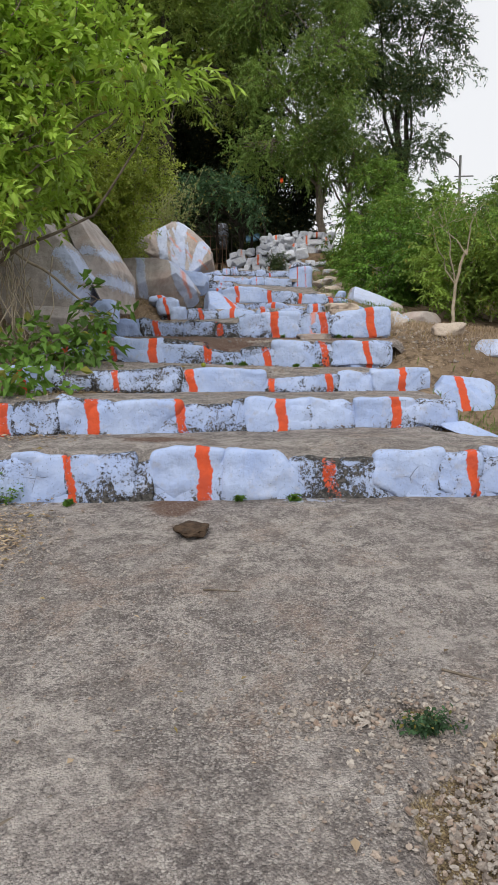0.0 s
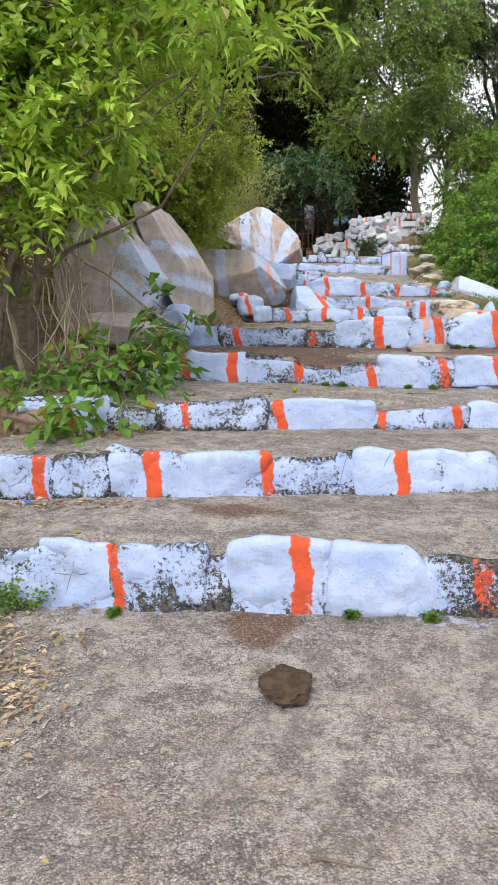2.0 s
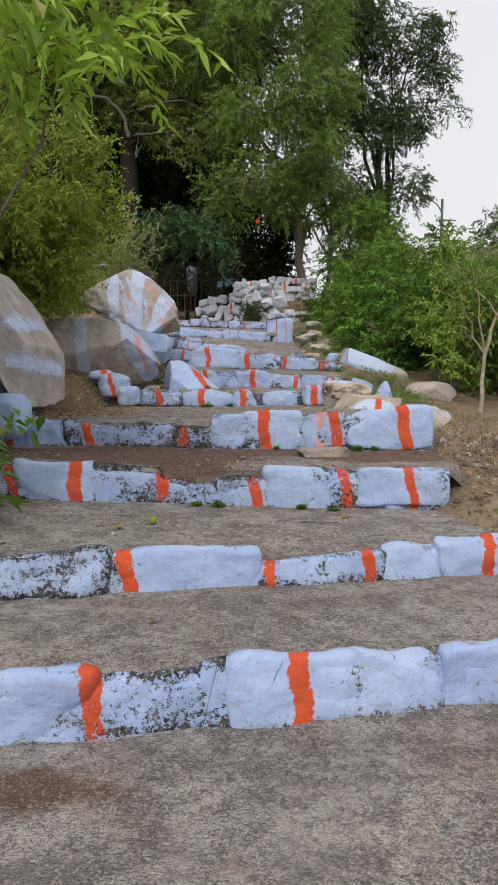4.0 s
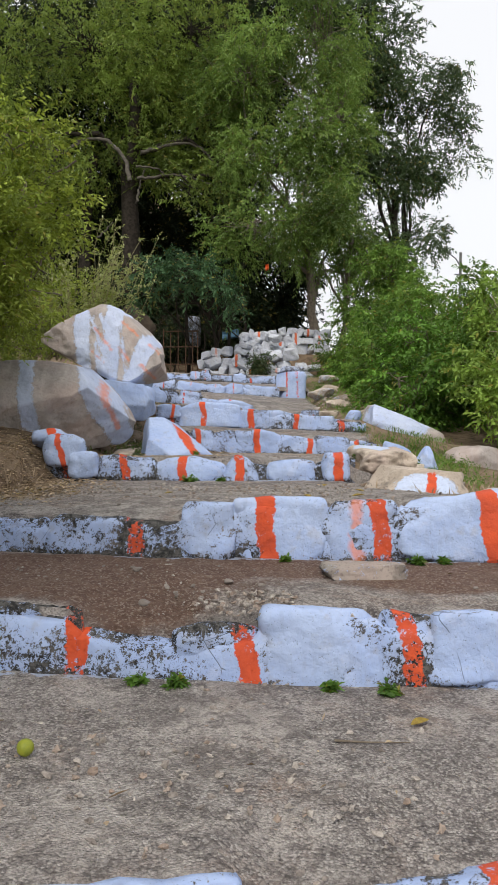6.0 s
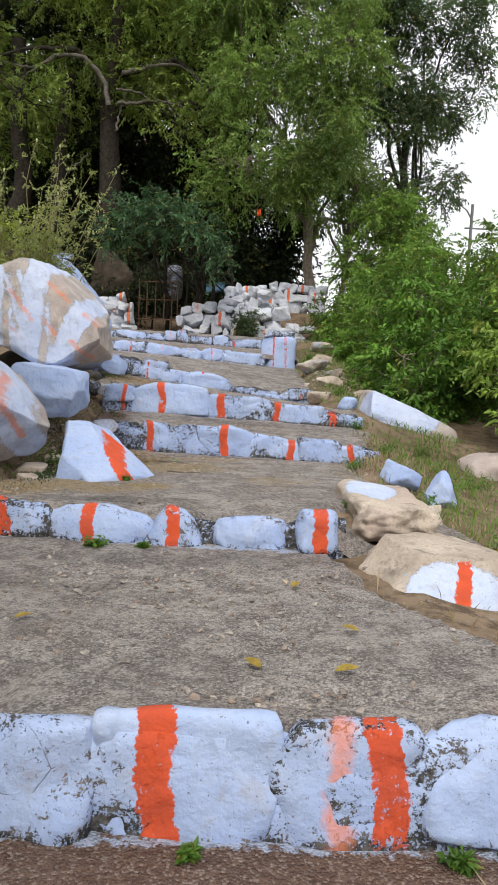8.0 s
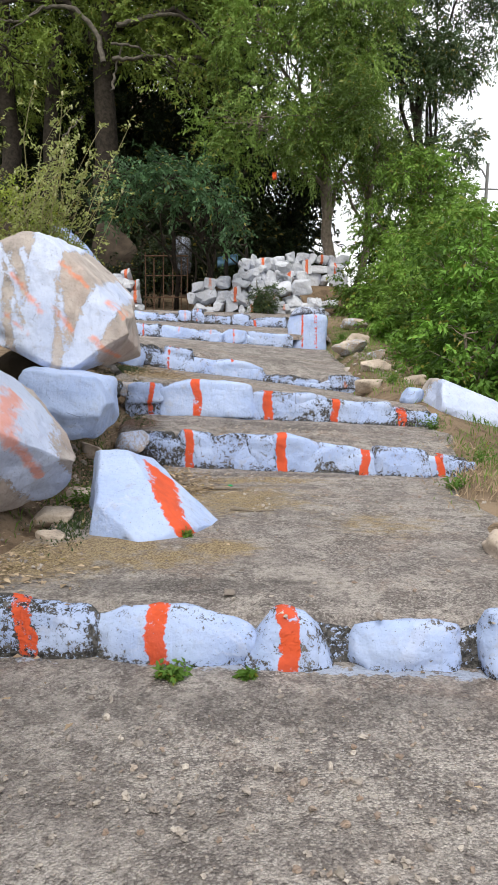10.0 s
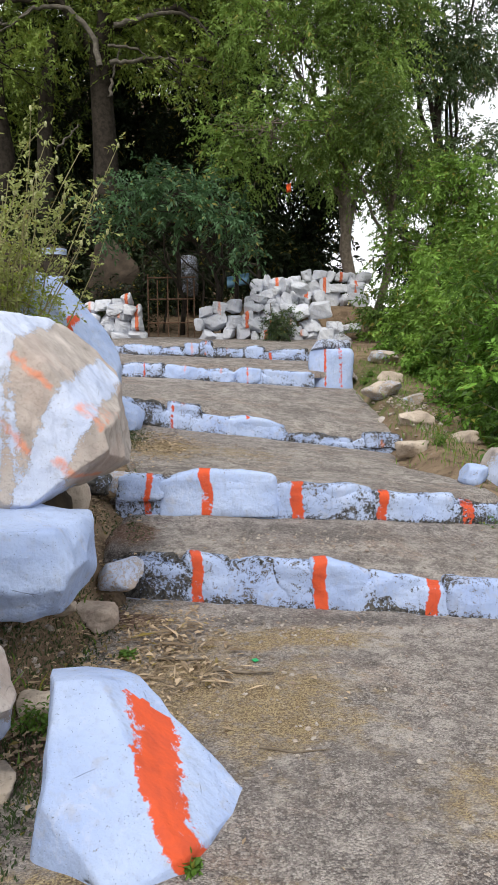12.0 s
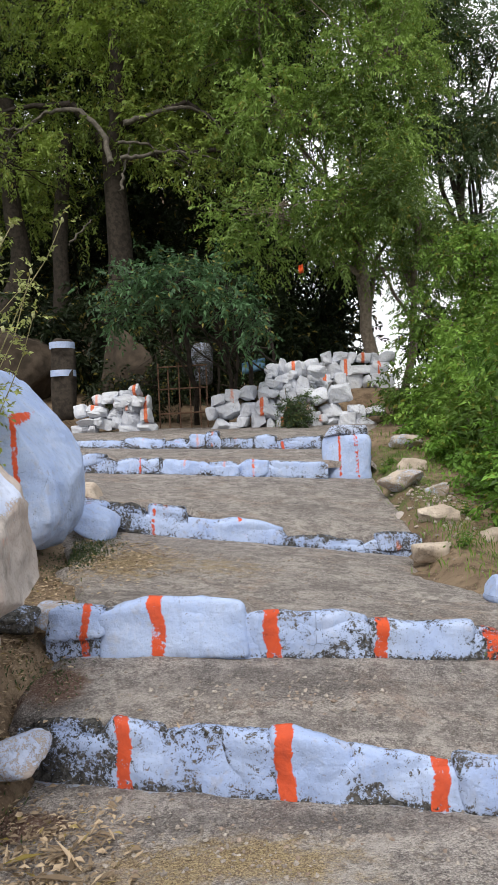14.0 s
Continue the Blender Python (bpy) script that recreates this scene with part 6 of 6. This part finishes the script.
flat_scatter("leaf_litter", "sparse dry leaves and twig bits on the concrete", [(0, 3, 2.2, 2.2, 1), (0, 8.2, 1.6, 0.5, 1), (0.3, 11, 1.2, 0.9, 1), (0.6, 13.9, 1.0, 1.5, 1), (0.3, 18.2, 1.2, 1.0, 1), (0, 21, 1.4, 1.0, 1)], 420, 0.035, LITTER, 302)


def pebbles(name, label, spots, count, size, seed, mat, sink=0.0):
    r = np.random.RandomState(seed)
    c, q = cube_points(2)
    p0 = c / np.linalg.norm(c, axis=1, keepdims=True)
    pieces = []
    spots = np.array(spots, float)
    share = spots[:, 2] * spots[:, 3] * spots[:, 4]
    for i in r.choice(len(spots), count, p=share / share.sum()):
        x, y = spots[i, :2] + r.normal(size=2) * spots[i, 2:4] * 0.55
        s = size * (0.3 + 1.6 * r.uniform() ** 3) * np.array([1, r.uniform(0.55, 1), r.uniform(0.45, 0.9)])
        a = r.uniform(0, 6.28)
        m = np.array([[math.cos(a), -math.sin(a), 0.3 * r.normal()], [math.sin(a), math.cos(a), 0.3 * r.normal()], [0, 0, 1]])
        pieces.append(((p0 * (1 + 0.28 * r.normal(size=(len(p0), 1)))) * s @ m.T + np.array([x, y, ground_z(x, y) + s[2] * 0.25 - sink]), q))
    v, f = join(pieces)
    return tagged(part(name, v, f, mat, smooth=False), label, "gravel", kind="stuff")


def pebble_mat():
    k = Net("mixed_gravel", 0.9)
    r = k.n.new("ShaderNodeNewGeometry").outputs["Random Per Island"]
    c = k.mix(r, (0.22, 0.19, 0.17), (0.52, 0.47, 0.42))
    c = k.mix(k.ramp(k.math("FRACT", k.math("MULTIPLY", r, 23.0)), 0.6, 0.9, 0, 0.6), c, (0.30, 0.20, 0.14))
    n = k.noise(60, 4, 0.7)
    return k.done(k.mix(k.ramp(n, 0.4, 0.65, 0, 0.5), c, (0.16, 0.135, 0.12)), n, 0.5, 0.01)


PEBBLE = pebble_mat()
pebbles("gravel", "pale gravel and broken concrete in the worn patch", [(0.82, 2.05, 0.22, 0.55, 1.4), (0.36, 2.72, 0.25, 0.08, 0.8)], 6500, 0.0085, 311, PEBBLE, 0.03)
pebbles("gravel", "loose rubble round the broken concrete", [(0.66, 2.1, 0.3, 0.7, 1.4), (0.36, 2.72, 0.3, 0.1, 1.2), (-1.55, 4.3, 0.45, 0.6, 0.9)], 2600, 0.0065, 315, PEBBLE)
pebbles("gravel", "pieces of broken concrete in the worn patch", [(0.86, 2.1, 0.16, 0.5, 1)], 110, 0.022, 314, PEBBLE, 0.035)
pebbles("gravel", "lifted flakes along the broken concrete edge", [(0.35, 2.74, 0.26, 0.10, 1.4), (0.72, 2.82, 0.2, 0.12, 1.0), (0.45, 2.5, 0.12, 0.2, 0.8)], 520, 0.0075, 316, PEBBLE)
pebbles("gravel", "loose gravel on the treads", [(0.24, 8.99, 0.26, 0.22, 3.0), (0.3, 9.15, 0.4, 0.08, 1.6), (-0.5, 9.5, 0.8, 0.25, 0.3), (0.7, 10.1, 0.4, 0.08, 1.0), (-0.8, 13, 0.5, 0.6, 0.4), (-1.2, 11.4, 0.5, 0.7, 0.8)], 1900, 0.0075, 312, PEBBLE)
pebbles("gravel", "scattered pebbles on the concrete", [(0, 8.1, 1.5, 0.5, 1), (0.2, 11.1, 1.2, 0.8, 1), (0.6, 14, 1.0, 1.5, 1), (0.4, 18, 1.2, 1, 1), (0.5, 15.2, 1.0, 0.3, 2), (0.4, 16.3, 1.0, 0.3, 2)], 6000, 0.0075, 313, PEBBLE)
pebbles("gravel", "fine grit on the concrete apron", [(0, 3.2, 1.8, 1.8, 1), (0, 2.6, 1.0, 0.7, 2)], 5000, 0.0045, 317, PEBBLE)
pebbles("gravel", "stony rubble on the verge beside the steps", [(2.3, 9.7, 0.5, 0.9, 1), (2.1, 11.2, 0.3, 0.6, 1), (2.3, 20.6, 0.4, 1.2, 0.8), (-1.15, 14.6, 0.25, 0.5, 0.8)], 1500, 0.016, 318, PEBBLE)


def single_stone(x, y, s, seed, label):
    v, q = boulder_points((x, y, ground_z(x, y) + s * 0.35), (s, s * 0.8, s * 0.55), seed, 6, 3, 6, 0.08)
    tagged(part("pebble", v, q, PEBBLE, at=(x, y, ground_z(x, y))), label, "stone", "loose pebbles")


for i, (x, y, s) in enumerate([(-0.3, 9.55, 0.035), (-0.33, 9.6, 0.02), (0.15, 9.35, 0.035), (0.3, 9.3, 0.025), (-0.2, 9.0, 0.04), (0.02, 12.35, 0.04), (-0.55, 14.2, 0.06), (-0.42, 15.1, 0.04), (1.3, 9.3, 0.02), (0.15, 13.2, 0.03), (-1.0, 12.5, 0.04), (-0.75, 14.05, 0.06)]):
    single_stone(x, y, s * 0.65, 400 + i, "loose buff pebble on the ground")


def twig(points, radius, mat=None):
    p = np.array([(x, y, ground_z(x, y) + radius * 1.2) for x, y in points])
    r = np.random.RandomState(int(abs(points[0][0]) * 1000))
    p[1:-1] += r.normal(size=(len(p) - 2, 3)) * 0.008
    v, f = tube(p, np.linspace(radius, radius * 0.4, len(p)), 5)
    tagged(part("twig", v, f, mat or BARK, at=tuple(p[0])), "dry brown twig lying on the ground", "twig", "fallen twigs")


for pts, rad in ([((0.75, 3.0), (0.95, 2.9), (1.15, 2.86)), 0.006], [((-0.2, 3.75), (-0.12, 3.72), (-0.02, 3.72)), 0.006], [((-0.75, 2.6), (-0.68, 2.55), (-0.62, 2.54)), 0.005], [((-0.68, 2.2), (-0.6, 2.3), (-0.55, 2.33)), 0.007],
                 [((-0.15, 14.75), (0.02, 14.7), (0.15, 14.72)), 0.012], [((0.05, 14.0), (0.2, 13.96), (0.32, 13.97)), 0.008], [((-0.45, 14.9), (-0.3, 14.86), (-0.2, 14.88)), 0.012], [((-0.9, 8.35), (-0.75, 8.4), (-0.6, 8.38)), 0.008],
                 [((0.5, 8.3), (0.62, 8.28), (0.75, 8.3)), 0.005], [((0.45, 3.0), (0.5, 3.08), (0.52, 3.15)), 0.004], [((-1.2, 12.0), (-1.15, 11.9), (-1.12, 11.8)), 0.012], [((0.3, 6.95), (0.4, 6.9), (0.52, 6.88)), 0.006]):
    twig(pts, rad)


def dung_pat():
    v, q = boulder_points((-0.32, 4.59, 0.25), (0.105, 0.13, 0.022), 91, 24, 2.2, 0, 0.30)
    v[:, 2] += 0.012 * wobble(v, 92, 40, 3)
    tagged(part("dung", v, q, DUNG, at=(-0.32, 4.59, 0.23)), "dark dried dung pat on the concrete", "dung")


dung_pat()


def fruit():
    x, y = FRUIT
    z = ground_z(x, y)
    v, q = boulder_points((x, y, z + 0.03), (0.026, 0.026, 0.026), 98, 8, 2.0, 0, 0.04)
    tagged(part("fruit", v, q, YELLOW_GREEN, at=(x, y, z)), "fallen yellow-green fruit at a step's foot", "fruit")


def blue_scrap():
    x, y = BLUE_AT
    z = ground_z(x, y)
    v, q = boulder_points((x, y, z + 0.012), (0.028, 0.018, 0.010), 99, 8, 5, 3, 0.25, (4, 8, 20))
    tagged(part("plastic_scrap", v, q, BLUE_PLASTIC, at=(x, y, z)), "scrap of blue plastic lying on a tread", "litter")


fruit()
blue_scrap()


def scrap():
    v, q = boulder_points((0.065, 14.866, ground_z(0.065, 14.866) + 0.012), (0.018, 0.014, 0.006), 97, 8, 6, 3, 0.25, (6, 10, 30))
    tagged(part("plastic_scrap", v, q, plain("green_plastic", (0.02, 0.30, 0.10), (0.03, 0.38, 0.14), 20, 0.4, 0.2), at=(0.065, 14.866, ground_z(0.065, 14.866))), "scrap of bright green plastic lying on the concrete", "litter")


scrap()


def tuft(x, y, height, seed, label, mat, count=26, wide=0.5, leaf=0.035):
    r = np.random.RandomState(seed)
    ob = place("weed_tuft", (x, y, ground_z(x, y)), label, "weed", "weeds at the steps")
    start = np.array([x, y, ground_z(x, y)]) + r.normal(size=(count, 3)) * np.array([height * wide * 0.4, height * 0.15, 0.003])
    head = np.stack([r.normal(size=count) * wide, r.normal(size=count) * 0.4 - 0.2, r.uniform(0.4, 1.1, count)], 1)
    part("foliage", *sprays(r, start, head, height, 8, leaf, leaf * 0.5, 0.2), mat, ob, smooth=False, tone=np.repeat(r.uniform(0.1, 0.7, count), 32))


TUFTS = [(-0.05, 5.21, 0.07), (0.32, 5.20, 0.07), (-1.80, 5.16, 0.42), (-1.68, 5.20, 0.3), (0.55, 8.78, 0.06), (0.78, 8.76, 0.09), (-0.05, 8.77, 0.08), (-0.2, 8.77, 0.06), (0.45, 9.8, 0.05), (1.15, 9.8, 0.06), (1.3, 9.82, 0.05),
         (-0.18, 12.02, 0.12), (0.08, 12.0, 0.06), (-0.20, 13.28, 0.10), (-0.88, 14.2, 0.22), (2.0, 22.4, 0.22), (2.15, 22.6, 0.2), (-0.62, 14.95, 0.12), (1.35, 12.6, 0.18), (1.75, 14.9, 0.25), (-1.2, 5.18, 0.07), (1.62, 13.2, 0.15), (2.2, 15.6, 0.34), (2.55, 14.6, 0.34), (2.75, 16.2, 0.4), (2.0, 13.4, 0.3), (3.0, 15.0, 0.4), (2.35, 12.6, 0.3), (2.1, 16.7, 0.3), (2.6, 7.2, 0.4), (2.9, 6.6, 0.4), (2.35, 6.7, 0.3), (2.2, 19.0, 0.3), (2.55, 20.3, 0.36)]
for i, (x, y, h) in enumerate(TUFTS):
    tuft(x, y, h * (0.48 if h < 0.15 else 0.62), 500 + i, "small green weed growing at a step's foot", LEAF_LOW, 16 if h < 0.12 else 26)
tuft(0.61, 2.63, 0.085, 540, "low grey-green weed in the broken concrete", LEAF_BLUE, 70, 0.75, 0.022)


def yellow_leaf(x, y, a, s, label="fallen yellow leaf on the concrete"):
    z = ground_z(x, y) + 0.012
    t = np.linspace(0, 1, 7)
    w = np.sin(np.pi * t) ** 0.8 * 0.28 * s
    d, q = np.array([math.cos(a), math.sin(a)]), np.array([-math.sin(a), math.cos(a)])
    rows = []
    for k in (-1, 0, 1):
        xy = np.array([x, y]) + np.outer((t - 0.5) * s, d) + np.outer(k * w, q)
        rows.append(np.column_stack([xy, z + 0.12 * s * abs(k) * np.sin(np.pi * t) + 0.10 * s * t ** 2]))
    v = np.concatenate(rows)
    i = np.arange(2)[:, None] * 7 + np.arange(6)[None]
    f = np.stack([i, i + 1, i + 8, i + 7], -1).reshape(-1, 4)
    tagged(part("fallen_leaf", v, f, YELLOW, at=(x, y, z)), label, "leaf", "fallen yellow leaves")


for x, y, a, s in ((0.82, 8.45, 0.4, 0.11), (-0.66, 8.0, 1.0, 0.10), (0.62, 10.35, 2.2, 0.11), (0.92, 10.3, 0.2, 0.12), (0.85, 11.3, 1.2, 0.10), (-0.25, 10.8, 0.5, 0.10), (1.0, 10.7, 2.6, 0.10), (-0.35, 6.85, 0.1, 0.07)):
    yellow_leaf(x, y, a, s * 0.7)


# grass and dry weeds on the verges
def grass(name, label, spots, count, height, seed, mat):
    r = np.random.RandomState(seed)
    spots = np.array(spots, float)
    share = spots[:, 2] * spots[:, 3]
    idx = r.choice(len(spots), count, p=share / share.sum())
    xy = spots[idx, :2] + r.normal(size=(count, 2)) * spots[idx, 2:4] * 0.6
    z = np.array([ground_z(x, y) for x, y in xy]) if name == "moss" else land_z(xy[:, 0], xy[:, 1])
    b = np.column_stack([xy, z - 0.01])
    h = height * r.uniform(0.4, 1.3, count)
    lean = np.column_stack([r.normal(size=(count, 2)) * 0.45, np.ones(count)])
    tip = b + lean * h[:, None]
    mid = b + lean * np.array([0.35, 0.35, 0.6]) * h[:, None]
    a = r.uniform(0, 6.28, count)
    s = np.column_stack([np.cos(a), np.sin(a), 0 * a]) * (0.004 + 0.012 * h)[:, None]
    v = np.stack([b, mid + s, tip, mid - s], 1).reshape(-1, 3)
    return tagged(part(name, v, np.arange(len(v)).reshape(-1, 4), mat, smooth=False, tone=0.5), label, "grass", kind="stuff")


grass("grass", "short green grass on the verge", [(2.7, 7.2, 0.7, 0.9), (2.4, 13.4, 0.5, 1.4), (2.6, 15.4, 0.6, 1.2), (2.3, 19.4, 0.4, 1.2), (2.4, 22.5, 0.5, 1.5), (3.0, 17, 0.5, 1.6), (-1.3, 13.9, 0.2, 0.5), (-1.0, 14.2, 0.15, 0.4), (-0.85, 15.3, 0.12, 0.3)], 5200, 0.10, 601, LEAF_OLIVE)
grass("dry_grass", "dry straw-coloured grass and stalks on the verge", [(2.5, 10.0, 0.7, 1.2), (2.3, 12.4, 0.5, 0.8), (2.2, 15.0, 0.5, 1.0), (-2.4, 7.0, 0.7, 0.7), (-1.5, 11.4, 0.4, 0.7), (3.2, 11.5, 0.8, 1.6)], 7000, 0.09, 602, LITTER)
grass("moss", "dark moss and tiny weeds on the damp soil", [(-0.98, 14.3, 0.2, 0.5), (-0.82, 13.6, 0.10, 0.4), (-0.9, 15.4, 0.15, 0.3), (-0.85, 16.5, 0.15, 0.3), (-1.15, 18.5, 0.2, 0.6), (-1.05, 14.9, 0.2, 0.5), (-0.85, 14.6, 0.12, 0.4)], 9000, 0.03, 603, LEAF_DARK)
